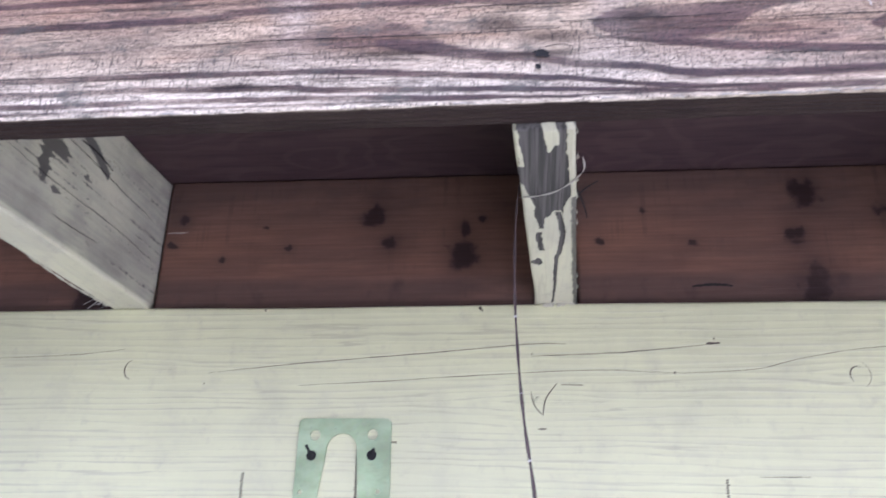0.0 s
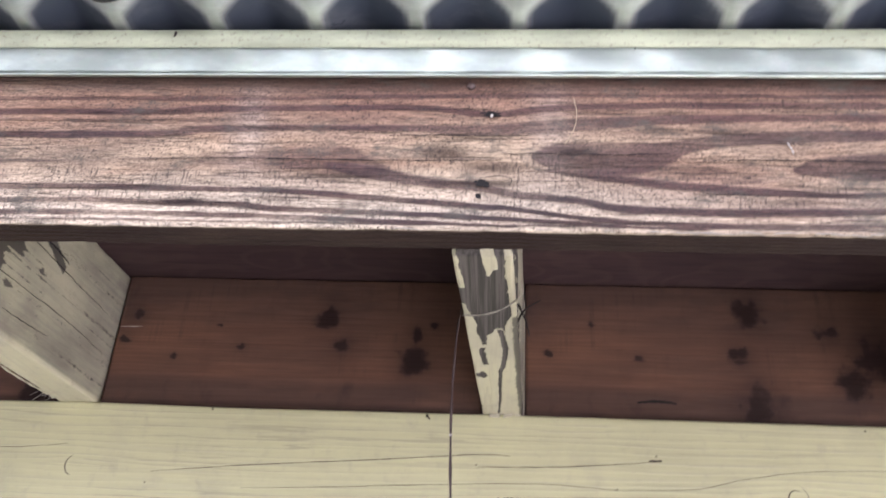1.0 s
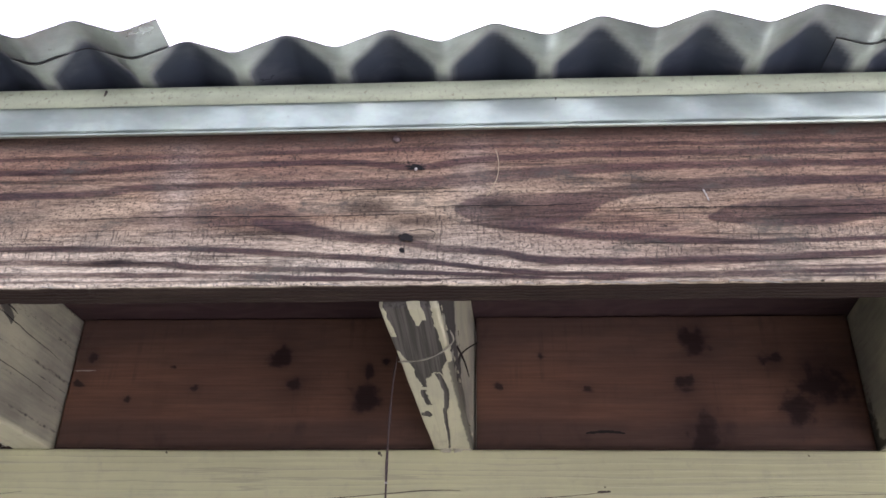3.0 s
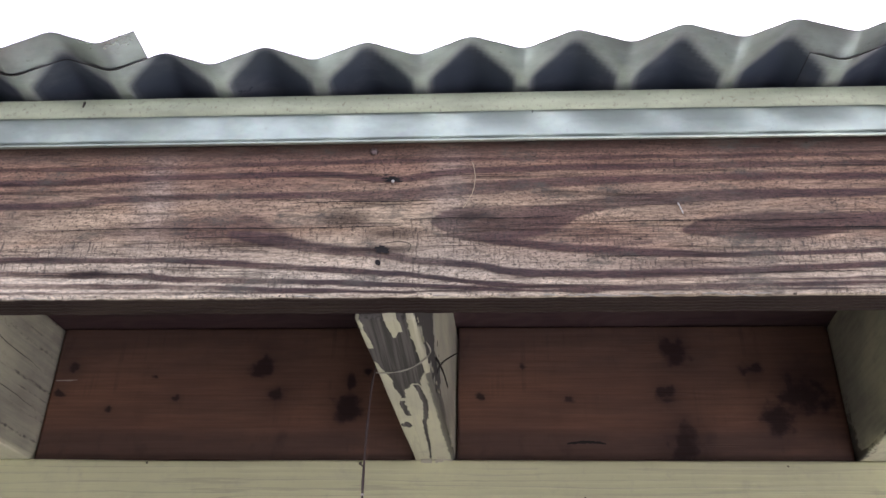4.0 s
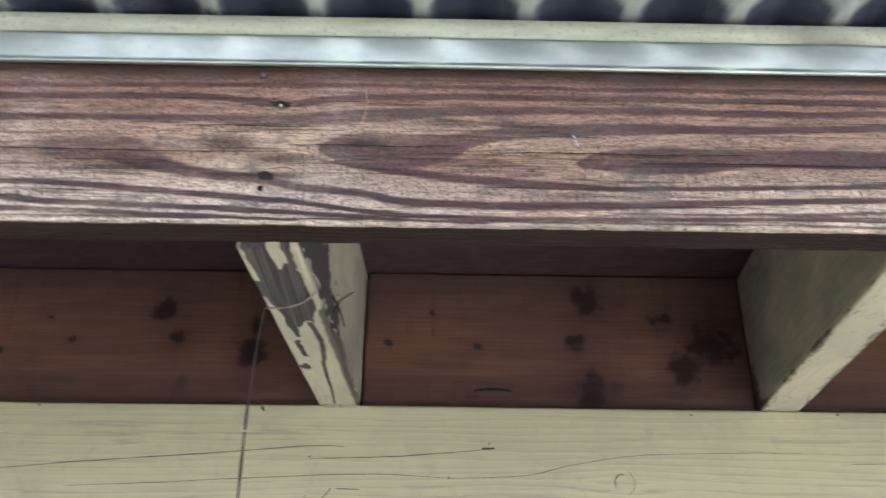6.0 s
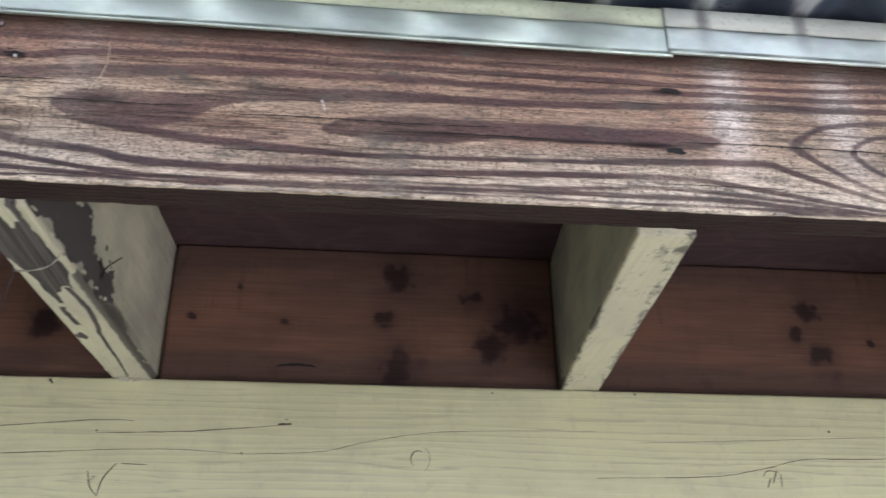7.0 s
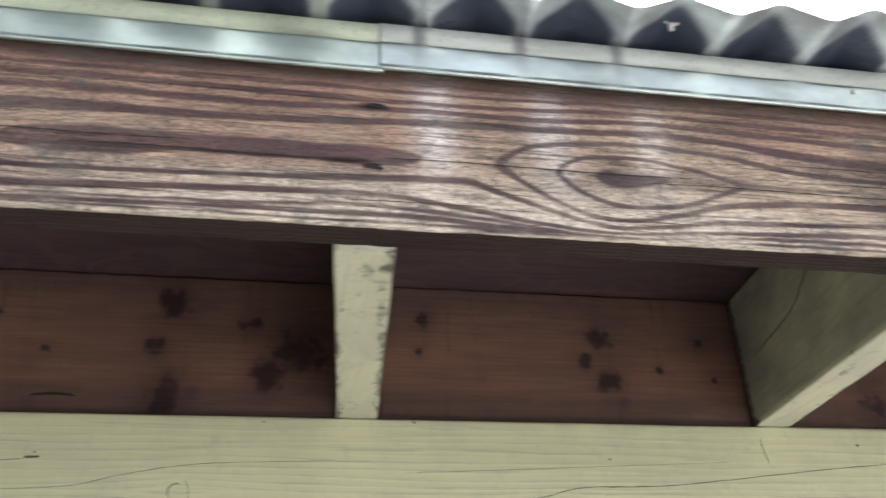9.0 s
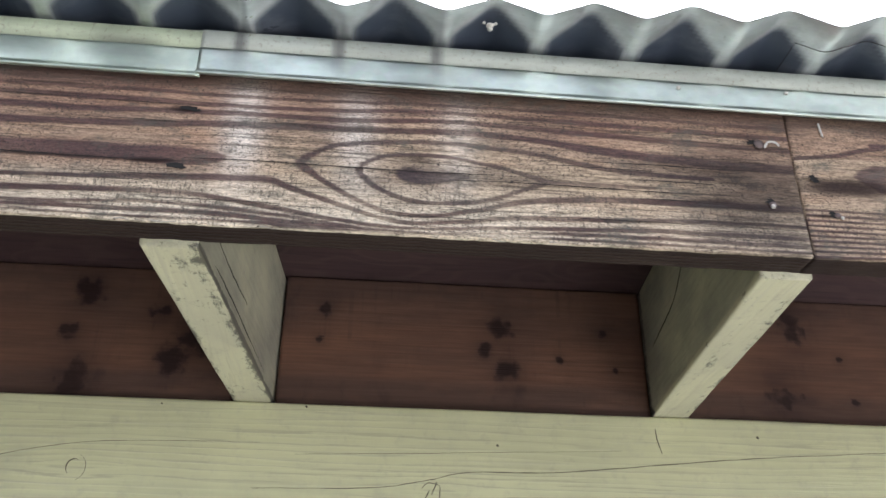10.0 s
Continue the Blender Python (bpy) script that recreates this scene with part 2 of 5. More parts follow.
def galvanised(name, base, rough, worn, grime_shade=(0.20, 0.21, 0.21), hold=0.6):
    mat, nt, b = material(name)
    spangle = nt.nodes.new("ShaderNodeTexVoronoi")
    co = nt.nodes.new("ShaderNodeTexCoord")
    nt.links.new(co.outputs["Object"], spangle.inputs["Vector"])
    spangle.inputs["Scale"].default_value = 170
    cloud = grain_noise(nt, 1.0, 5, (16, 30, 30))
    grit = grain_noise(nt, 1.0, 5, (190, 190, 190), 0.7)
    dark = tuple(0.66 * c for c in base)
    col = blend(nt, span(nt, cloud, 0.3, 0.7), base, dark)
    col = blend(nt, 0.04, col, spangle.outputs["Color"], "SOFT_LIGHT")
    col = blend(nt, span(nt, grit, 0.6, 0.75, 0, worn), col, (0.14, 0.14, 0.12))
    # dark streaks on the drip metal; painted shade below the roof's crests
    held = calc(nt, "MULTIPLY", span(nt, calc(nt, "ADD", attr(nt, "streak_shade"), calc(nt, "MULTIPLY_ADD", cloud, 0.3, -0.15)), 0.0, 1.0, 0, 1, False), hold)
    col = blend(nt, held, col, grime_shade)
    put(nt, b.inputs["Base Color"], col)
    put(nt, b.inputs["Metallic"], calc(nt, "SUBTRACT", span(nt, grit, 0.55, 0.75, 1.0, 1.0 - worn), held))
    put(nt, b.inputs["Roughness"], span(nt, cloud, 0.3, 0.7, rough, rough + 0.14, False))
    ripple = grain_noise(nt, 1.0, 3, (34, 5, 5))
    relief(nt, b, calc(nt, "MULTIPLY_ADD", cloud, 0.3, calc(nt, "MULTIPLY_ADD", grit, 0.12, calc(nt, "MULTIPLY", ripple, 0.4))), 0.14, 0.002)
    return mat


def chalky(name, colour):
    """Zinc gone dull and chalky, with a tinge of algae and rust specks."""
    mat, nt, b = material(name)
    cloud = grain_noise(nt, 1.0, 5, (14, 60, 60))
    grit = grain_noise(nt, 1.0, 6, (260, 260, 260), 0.75)
    col = blend(nt, span(nt, cloud, 0.35, 0.65), colour, tuple(0.78 * c for c in colour))
    col = blend(nt, span(nt, grit, 0.53, 0.68, 0, 0.7), col, (0.23, 0.20, 0.14))
    col = blend(nt, calc(nt, "MULTIPLY", attr(nt, "streak_shade"), 0.85), col, (0.07, 0.07, 0.075))
    put(nt, b.inputs["Base Color"], col)
    b.inputs["Roughness"].default_value, b.inputs["Metallic"].default_value = 0.55, 0.15
    relief(nt, b, grit, 0.25, 0.0008)
    return mat


def plain(name, colour, rough, metal=0.0, vary=0.35, scale=150.0):
    mat, nt, b = material(name)
    n = grain_noise(nt, scale, 4)
    put(nt, b.inputs["Base Color"], blend(nt, n, colour, tuple(c * (1 - vary) for c in colour)))
    b.inputs["Roughness"].default_value, b.inputs["Metallic"].default_value = rough, metal
    relief(nt, b, n, 0.2, 0.0006)
    return mat


FASCIA = weathered_fascia()
BLOCK = stained_block()
DECK = deck_underside()
BEAM_PAINT = cream_paint("cream_paint_on_beam", (8, 260, 260), 0.25, (0.66, 0.665, 0.40), (0.585, 0.59, 0.36))
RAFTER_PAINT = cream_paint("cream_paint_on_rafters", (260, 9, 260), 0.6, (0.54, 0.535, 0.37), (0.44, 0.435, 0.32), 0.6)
DRIP_OLD = galvanised("galvanised_drip_metal", (0.60, 0.70, 0.60), 0.33, 0.35, (0.17, 0.215, 0.19), 0.9)
DRIP_NEW = galvanised("galvanised_drip_metal_newer", (0.58, 0.66, 0.59), 0.30, 0.12)
FLANGE_OLD = chalky("chalky_green_zinc", (0.56, 0.635, 0.455))
FLANGE_NEW = chalky("chalky_cream_zinc", (0.50, 0.54, 0.475))
CUT_EDGE = plain("rusted_cut_edge", (0.05, 0.042, 0.04), 0.8)
SHADE_FILL = plain("dark_shade_fill", (0.020, 0.028, 0.040), 0.9)
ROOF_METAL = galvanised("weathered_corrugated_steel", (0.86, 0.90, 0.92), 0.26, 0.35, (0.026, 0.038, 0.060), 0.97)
PLATE = galvanised("green_tinged_zinc_plate", (0.46, 0.56, 0.33), 0.42, 0.35)
CRACK = plain("dark_split", (0.10, 0.085, 0.06), 0.9)
BLACK = plain("black_hole", (0.012, 0.011, 0.010), 0.9)
STEEL = plain("rusty_nail_steel", (0.17, 0.13, 0.12), 0.5, 0.6)
WHITE = plain("white_fleck_glint", (0.72, 0.70, 0.64), 0.7)
STRAW = plain("dry_straw", (0.60, 0.50, 0.32), 0.7)
STEM = plain("dry_brown_stem", (0.085, 0.058, 0.052), 0.8, 0.0, 0.6, 300)
TWIG = plain("dead_twig", (0.03, 0.024, 0.02), 0.9)
FLAKE = plain("lifted_cream_paint", (0.55, 0.53, 0.40), 0.6)
WEB = plain("grey_old_web", (0.42, 0.40, 0.34), 0.9)
BOUNCE_SLAB = plain("pale_bounce_slab", (0.56, 0.55, 0.52), 0.85, 0.0, 0.25, 6.0)
GRASS = plain("lawn", (0.080, 0.080, 0.068), 0.95, 0.0, 0.6, 3.0)
WALL = plain("cream_wall_paint", (0.60, 0.58, 0.43), 0.6, 0.0, 0.1, 20.0)


# ---- mesh helpers ----
def lattice(x, y, seed=0):
    """Smooth value noise, -1 to 1, on arrays."""
    x, y = np.asarray(x, float), np.asarray(y, float)
    xi, yi = np.floor(x), np.floor(y)
    fx, fy = x - xi, y - yi
    fx, fy = fx * fx * (3 - 2 * fx), fy * fy * (3 - 2 * fy)

    def h(a, c):
        v = np.sin(a * 127.1 + c * 311.7 + seed * 74.7) * 43758.5453
        return (v - np.floor(v)) * 2 - 1
    return (h(xi, yi) * (1 - fx) + h(xi + 1, yi) * fx) * (1 - fy) + (h(xi, yi + 1) * (1 - fx) + h(xi + 1, yi + 1) * fx) * fy


def ring(a0, a1, b0, b1, r, na, nb):
    """A closed outline with rounded corners, going round: bottom, far side, top, near side."""
    pts = []

    def side(p, q, n):
        for i in range(n):
            t = i / n
            pts.append((p[0] + (q[0] - p[0]) * t, p[1] + (q[1] - p[1]) * t))

    def corner(c, start):
        for i in range(3):
            a = radians(start + 30 * i)
            pts.append((c[0] + r * math.cos(a), c[1] + r * math.sin(a)))
    side((a0 + r, b0), (a1 - r, b0), na)
    corner((a1 - r, b0 + r), 270)
    side((a1, b0 + r), (a1, b1 - r), nb)
    corner((a1 - r, b1 - r), 0)
    side((a1 - r, b1), (a0 + r, b1), max(1, na // 3))
    corner((a0 + r, b1 - r), 90)
    side((a0, b1 - r), (a0, b0 + r), nb)
    corner((a0 + r, b0 + r), 180)
    return pts


def from_data(name, verts, faces, mat, parent=None, origin=None, values=None, smooth=True):
    """One mesh object from world coordinates; under a parent, or at its own origin."""
    verts = np.asarray(verts, float)
    if origin is None:
        origin = parent["at"] if parent else verts.mean(axis=0)
    origin = tuple(float(c) for c in origin)
    me = bpy.data.meshes.new(name)
    me.from_pydata([tuple(v) for v in verts - np.array(origin)], [], faces)
    me.materials.append(mat)
    me.update()
    if smooth:
        me.polygons.foreach_set("use_smooth", [True] * len(me.polygons))
    for key, v in (values or {}).items():
        me.attributes.new(key, "FLOAT", "POINT").data.foreach_set("value", np.asarray(v, np.float32))
    ob = new(name, me)
    if parent:
        ob.parent = parent
    else:
        ob.location = origin
    ob["at"] = origin
    return ob


def loft(outline, stations, place):
    """Verts and faces of an outline carried along stations, both ends closed."""
    n, verts, faces = len(outline), [], []
    for s in stations:
        verts += [place(s, a, b) for a, b in outline]
    for i in range(len(stations) - 1):
        for j in range(n):
            k = (j + 1) % n
            faces.append((i * n + j, i * n + k, (i + 1) * n + k, (i + 1) * n + j))
    faces.append(tuple(range(n - 1, -1, -1)))
    faces.append(tuple((len(stations) - 1) * n + j for j in range(n)))
    return np.array(verts, float), faces


def steps(a, b, d):
    return list(np.linspace(a, b, max(2, int(round((b - a) / d)) + 1)))


def bm_part(name, bm, mat, parent=None, label="", origin=None):
    verts = [tuple(v.co) for v in bm.verts]
    bm.verts.index_update()
    faces = [tuple(v.index for v in f.verts) for f in bm.faces]
    bm.free()
    ob = from_data(name, verts, faces, mat, parent, origin)
    if label:
        ob["label"] = label
    return ob


def tube(pts, radii, sides=7):
    """Verts and faces of a tapering round strand through points."""
    verts, faces, pts = [], [], [Vector(p) for p in pts]
    for i, p in enumerate(pts):
        d = (pts[min(i + 1, len(pts) - 1)] - pts[max(i - 1, 0)]).normalized()
        u = d.cross(Vector((0.31, 0.9, 0.27))).normalized()
        w = d.cross(u)
        r = radii[i] if isinstance(radii, (list, tuple)) else radii
        verts += [tuple(p + r * (math.cos(2 * math.pi * k / sides) * u + math.sin(2 * math.pi * k / sides) * w)) for k in range(sides)]
    for i in range(len(pts) - 1):
        for k in range(sides):
            m = (k + 1) % sides
            faces.append((i * sides + k, i * sides + m, (i + 1) * sides + m, (i + 1) * sides + k))
    faces.append(tuple(range(sides - 1, -1, -1)))
    faces.append(tuple((len(pts) - 1) * sides + k for k in range(sides)))
    return verts, faces


def smooth_line(pts, n):
    """Points spread along a soft curve through a few given ones."""
    pts = [Vector(p) for p in pts]
    out = []
    for i in range(len(pts) - 1):
        p0, p1, p2, p3 = pts[max(i - 1, 0)], pts[i], pts[i + 1], pts[min(i + 2, len(pts) - 1)]
        for k in range(n):
            t = k / n
            out.append(0.5 * (2 * p1 + (p2 - p0) * t + (2 * p0 - 5 * p1 + 4 * p2 - p3) * t * t + (3 * p1 - p0 - 3 * p2 + p3) * t ** 3))
    return out + [pts[-1]]


# ---- the eave's main lines ----
FACE_Y = 0.579      # front of the fascia
BACK_Y = 0.603      # back of the fascia, where the rafters butt
BLOCK_Y = 0.920     # front of the blocking
BEAM_Y = 0.914      # front of the beam
LOW_Z, TOP_Z = 2.1755, 2.3092
SEAT_Z = 2.1716      # top of the beam, on which rafters and blocking sit
EDGE_Z = 2.3275     # top of the drip metal, on which the roofing lies


# ---- fascia boards ----
def band(x, h, line, strength=1.0):
    """One dark band of late wood along (x, height, half width), metres and millimetres: 1 inside, 0.5 at its edges, 0 outside."""
    pts = smooth_line(line, 4)
    X, H, out = x * 1000 + 1.2 * lattice(x * 40, h * 90, 11), h * 1000 + 0.5 * lattice(x * 30, h * 60, 12) + 0.25 * lattice(x * 95, h * 140, 13), np.zeros(len(x))
    for p, q in zip(pts, pts[1:]):
        ax, ah, dx, dh = p.x * 1000, p.y, (q.x - p.x) * 1000, q.y - p.y
        near = np.nonzero((X > min(ax, ax + dx) - 14) & (X < max(ax, ax + dx) + 14) & (np.abs(H - ah) < abs(dh) + 16))[0]
        if not len(near):
            continue
        u, v = X[near] - ax, H[near] - ah
        t = np.clip((u * dx + v * dh) / (dx * dx + dh * dh + 1e-9), 0, 1)
        wide = p.z + (q.z - p.z) * t + 0.55
        soft = np.clip(0.5 * wide, 0.85, 2.2)
        out[near] = np.maximum(out[near], np.clip(0.5 + (wide - np.hypot(u - t * dx, v - t * dh)) / (2 * soft), 0, 1))
    return strength * out


def most(*fields):
    return functools.reduce(np.maximum, fields)


def long_board_grain(x, y, h):
    """Flat-sawn pine: fine straight bands low down, two cathedral tongues, an eye round a small knot, calm bands above."""
    low = most(
        band(x, h, ((-0.9, 4, 0.8), (0.62, 3.6, 0.8), (0.69, 2.6, 0.8), (0.74, 1, 0.4), (0.82, 2, 0.5), (0.9, 3, 0.9), (1.05, 3, 0.9)), 0.9),
        band(x, h, ((-0.9, 10, 1.8), (-0.02, 8.6, 1.8), (0.1, 8, 1.7), (0.186, 5, 1.0), (0.25, 2.5, 0.6))),
        band(x, h, ((-0.9, 20, 2), (-0.02, 17, 2), (0.1, 13.5, 2), (0.186, 10.5, 1.8), (0.253, 7.5, 1.4), (0.31, 4, 0.8), (0.36, 2, 0.4))),
        band(x, h, ((-0.9, 31, 2.4), (-0.02, 27, 2.2), (0.1, 26, 1.8), (0.186, 19.5, 2.2), (0.253, 14.5, 1.7), (0.286, 9.4, 1.3), (0.33, 6, 1.6), (0.42, 5.8, 1.5), (0.62, 8.8, 1.7), (0.70, 5.6, 1.3), (0.75, 2.6, 0.7))),
        band(x, h, ((0.17, 36, 3), (0.22, 31, 3.4), (0.253, 24.5, 3.0), (0.286, 21, 2.4), (0.32, 15, 2.9), (0.42, 15, 2.9), (0.485, 18, 2.2), (0.617, 22, 2.0), (0.66, 19, 1.6), (0.70, 13, 1.5), (0.731, 8, 1.2), (0.765, 5.6, 1.1), (0.80, 5.8, 1.1), (0.84, 9.6, 1.4), (0.95, 13, 1.5), (1.05, 13, 1.5))),
        band(x, h, ((0.43, 10, 0.6), (0.55, 11, 1.2), (0.617, 14.6, 1.5), (0.66, 12.6, 1.4), (0.70, 9, 1.2), (0.731, 4.6, 1.0), (0.765, 2.6, 0.8), (0.80, 2.6, 0.8), (0.84, 5.4, 1.1), (0.9, 7.4, 1.3), (1.05, 7.4, 1.3)), 0.9),
        band(x, h, ((0.268, 42, 1), (0.30, 38, 2.4), (0.35, 32, 3.4), (0.39, 29, 2.8), (0.452, 27, 1.4), (0.55, 29.5, 1.3), (0.617, 33, 2.4), (0.655, 35, 2.4), (0.685, 35, 2.4), (0.70, 30, 2.0), (0.731, 19, 1.6), (0.765, 10.2, 1.4), (0.79, 9.6, 1.4), (0.817, 13, 1.5), (0.84, 16.8, 1.8), (0.915, 20, 1.7), (0.97, 22, 1.5), (1.05, 22, 1.2))))
    tongues = most(
        band(x, h, ((-0.2, 44, 1), (0.02, 47, 2), (0.06, 49, 5), (0.11, 50, 9), (0.142, 48, 11), (0.16, 42, 8), (0.18, 37, 4)), 0.56),
        band(x, h, ((0.135, 44, 3), (0.16, 40, 5), (0.19, 34, 4), (0.215, 31, 3)), 0.85),
        band(x, h, ((0.262, 52, 3), (0.275, 52, 9.5), (0.30, 51, 11.5), (0.33, 53, 10), (0.352, 61, 5), (0.39, 66.5, 4.2), (0.456, 69.5, 3.6), (0.55, 71, 2.4), (0.61, 73, 2.4), (0.66, 76, 2.2), (0.73, 78, 2.2), (0.80, 81, 2.0), (0.84, 81, 2.0), (0.88, 77, 2.4), (0.92, 73, 3.2), (1.0, 69, 3.4), (1.05, 69, 3))),
        band(x, h, ((0.33, 45, 6), (0.36, 41, 7), (0.39, 37, 4)), 0.5),
        band(x, h, ((0.415, 44, 1.5), (0.43, 46, 6.5), (0.455, 46, 9), (0.487, 47, 8.5), (0.52, 49, 5.8), (0.556, 49, 6.4), (0.59, 49.5, 6), (0.626, 49, 6.6), (0.652, 49, 3))))
    eye = most(
        band(x, h, ((0.766, 46, 2), (0.772, 45, 6), (0.785, 44, 6), (0.80, 45, 4), (0.812, 46, 1))),
        band(x, h, ((0.741, 48, 2.2), (0.745, 53.5, 1.8), (0.758, 59, 1.5), (0.78, 61.5, 1.4), (0.80, 60.5, 1.4), (0.83, 56, 1.4), (0.85, 50.5, 1.6), (0.862, 45.5, 1.8), (0.845, 37, 1.5), (0.817, 27.5, 1.4), (0.79, 24.5, 1.3), (0.768, 27, 1.4), (0.752, 35, 1.6), (0.742, 44, 2.0), (0.741, 48, 2.2))),
        band(x, h, ((0.862, 45.5, 2), (0.90, 46, 2.2), (0.94, 46, 1.2)), 0.8),
        band(x, h, ((0.98, 57, 1.2), (0.92, 58, 1.8), (0.88, 64, 1.8), (0.84, 70, 1.7), (0.80, 72, 1.6), (0.765, 70.5, 1.6), (0.731, 66, 1.8), (0.715, 60, 1.9), (0.704, 50, 3.6), (0.714, 41, 2.2), (0.731, 29, 1.8), (0.748, 20.5, 1.6), (0.765, 15.8, 1.4), (0.79, 15, 1.4), (0.817, 21, 1.5), (0.84, 28, 1.9), (0.877, 33, 2.1), (0.915, 35.6, 2.2), (1.05, 36, 2.6))))
    high = most(
        band(x, h, ((-0.9, 60, 2), (-0.05, 66, 2.6), (0.04, 70, 2.6), (0.11, 73, 2.3), (0.18, 73, 2.3), (0.217, 71.5, 4), (0.287, 76, 5), (0.355, 81, 3.4), (0.456, 83.5, 2.6), (0.556, 82, 2.3), (0.66, 84.5, 1.7), (0.73, 85, 1.7), (0.80, 90, 1.7), (0.88, 88, 1.8), (0.96, 86, 2.2), (1.05, 84, 2))),
        band(x, h, ((-0.9, 78, 2), (-0.05, 84, 2.2), (0.04, 86.5, 2.4), (0.178, 89, 2), (0.235, 84, 2.2), (0.288, 90, 2.2), (0.46, 92, 2.0), (0.60, 91, 1.8), (0.66, 91, 1.3), (0.73, 93, 1.4), (0.80, 97.5, 1.4), (0.96, 95, 1.7), (1.05, 94, 1.7))),
        band(x, h, ((-0.9, 92, 2), (0.0, 95, 1.8), (0.15, 97.5, 1.8), (0.3, 98.5, 1.6), (0.6, 99, 1.6), (0.72, 100, 1.3), (0.82, 104, 1.3), (1.05, 102, 1.5)), 0.8),
        band(x, h, ((-0.9, 77, 1), (0.0, 77.5, 1.2), (0.12, 80.5, 1.3), (0.19, 80, 1)), 0.6))
    # paler secondary bands between, that follow the same lines
    ref = np.interp(x, (-0.9, 0.268, 0.30, 0.35, 0.39, 0.452, 0.55, 0.617, 0.685, 0.70, 0.731, 0.765, 0.79, 0.817, 0.84, 0.915, 1.05), (42, 42, 38, 32, 29, 27, 29.5, 33, 36, 30, 19, 10.2, 9.6, 13, 16.8, 20, 22))
    fall = h * 1000 / ref
    low2 = (0.5 + 0.5 * np.sin(2 * math.pi * 6.5 * fall + 1.2 * lattice(x * 7, h * 30, 14))) * np.clip((1.1 - fall) / 0.2, 0, 1)
    ref = np.interp(x, (-0.9, -0.05, 0.04, 0.11, 0.217, 0.287, 0.355, 0.456, 0.556, 0.73, 0.80, 0.88, 1.05), (60, 66, 70, 73, 71.5, 76, 81, 83.5, 82, 85, 90, 88, 84))
    rise = h * 1000 - ref
    high2 = (0.5 + 0.5 * np.sin(2 * math.pi * rise / (4.6 + 0.02 * np.abs(rise)) + 1.6 * lattice(x * 5, h * 25, 15))) * np.clip((rise + 14) / 8, 0, 1)
    second = most(0.52 * low2, 0.46 * high2) * (0.8 + 0.4 * lattice(x * 9, h * 70, 16))
    # the underside is cut across the same bands
    under = 0.5 + 0.5 * np.sin((y - FACE_Y) * 1700 + 2.4 * lattice(x * 6, y * 60, 4))
    return np.where(y > FACE_Y + 0.0012, under * 0.8, most(0.78 * low, 0.92 * tongues, 0.80 * eye, 0.80 * high, 0.85 * second))


def short_board_grain(x, y, h):
    lines = (0.5 + 0.5 * np.sin(h * 1000 * 2 * math.pi / 4.0 + 1.5 * lattice(x * 9, h * 40, 5) - 6 * (x - 1.1))) * np.clip((44 - h * 1000) / 8, 0, 1)
    tongue = band(x, h, ((1.085, 66, 2), (1.10, 66, 10), (1.13, 62, 13), (1.3, 60, 15), (2.1, 60, 15)), 0.8)
    arch = band(x, h, ((1.04, 78, 1.2), (1.075, 83, 1.6), (1.11, 91, 1.5), (1.2, 94, 2), (2.1, 95, 2)), 0.8)
    return most(0.9 * lines, tongue, arch)


def fascia_board(x0, x1, grain, stains, label, red, grey):
    outline = ring(FACE_Y, BACK_Y, LOW_Z, LOW_Z + 0.138, 0.0016, 10, 124)
    verts, faces = loft(outline, steps(x0, 1.3, 0.0035)[:-1] + steps(1.3, x1, 0.02) if x0 > 0 else steps(x0, -0.3, 0.02)[:-1] + steps(-0.3, x1, 0.0035), lambda s, a, b: (s, a, b))
    x, y, h = verts[:, 0], verts[:, 1], verts[:, 2] - LOW_Z
    low = np.clip(1 - h / 0.004, 0, 1)
    # the lower arris is chipped and furred
    verts[:, 2] += low * (0.0003 * lattice(x * 60, y * 90, 4) + 0.0006 * np.maximum(0, lattice(x * 190, y * 0, 6)))
    front = y < FACE_Y + 0.0005
    verts[front, 1] += 0.0006 * lattice(x[front] * 6, h[front] * 14, 7)
    st = np.zeros(len(x))
    for sx, sz, rx, rz, amount in stains:
        st = np.maximum(st, amount * np.exp(-((x - sx) / rx) ** 2 - ((verts[:, 2] - sz) / rz) ** 2))
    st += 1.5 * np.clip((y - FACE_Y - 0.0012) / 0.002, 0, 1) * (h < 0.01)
    bleach = np.clip(1.25 - h / 0.034, 0, 1) * (y < FACE_Y + 0.002) * (1 - 0.6 * np.exp(-((x - 0.42) / 0.12) ** 2)) * np.interp(x, (0.84, 0.98), (1.0, 0.4))
    # where the painted reflections stand along the board
    sheen = np.zeros(len(x))
    for wx, amount in ((0.664, 1.0), (0.738, 0.8), (0.806, 0.5), (0.27, 0.2), (0.08, 0.25)):
        sheen += amount * np.exp(-((x - wx) / 0.013) ** 2) * np.clip(1.25 - np.abs(h - 0.075) / 0.05, 0, 1) * front
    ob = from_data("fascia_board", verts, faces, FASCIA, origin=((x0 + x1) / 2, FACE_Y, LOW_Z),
                   values={"grain": grain(x, y, h), "stain": st, "red": red(x, h), "grey": bleach * grey, "sheen": sheen, "drip_shade": np.clip((h - 0.0985 + 0.002 * lattice(x * 25, x * 0, 9)) / 0.008, 0, 1) * (0.85 + 0.15 * lattice(x * 12, h * 0, 10)), "tick": np.clip(1.2 - np.abs(h - 0.03) / 0.03, 0, 1)})
    return tagged(ob, label, "fascia board", "fascia boards along the eave")


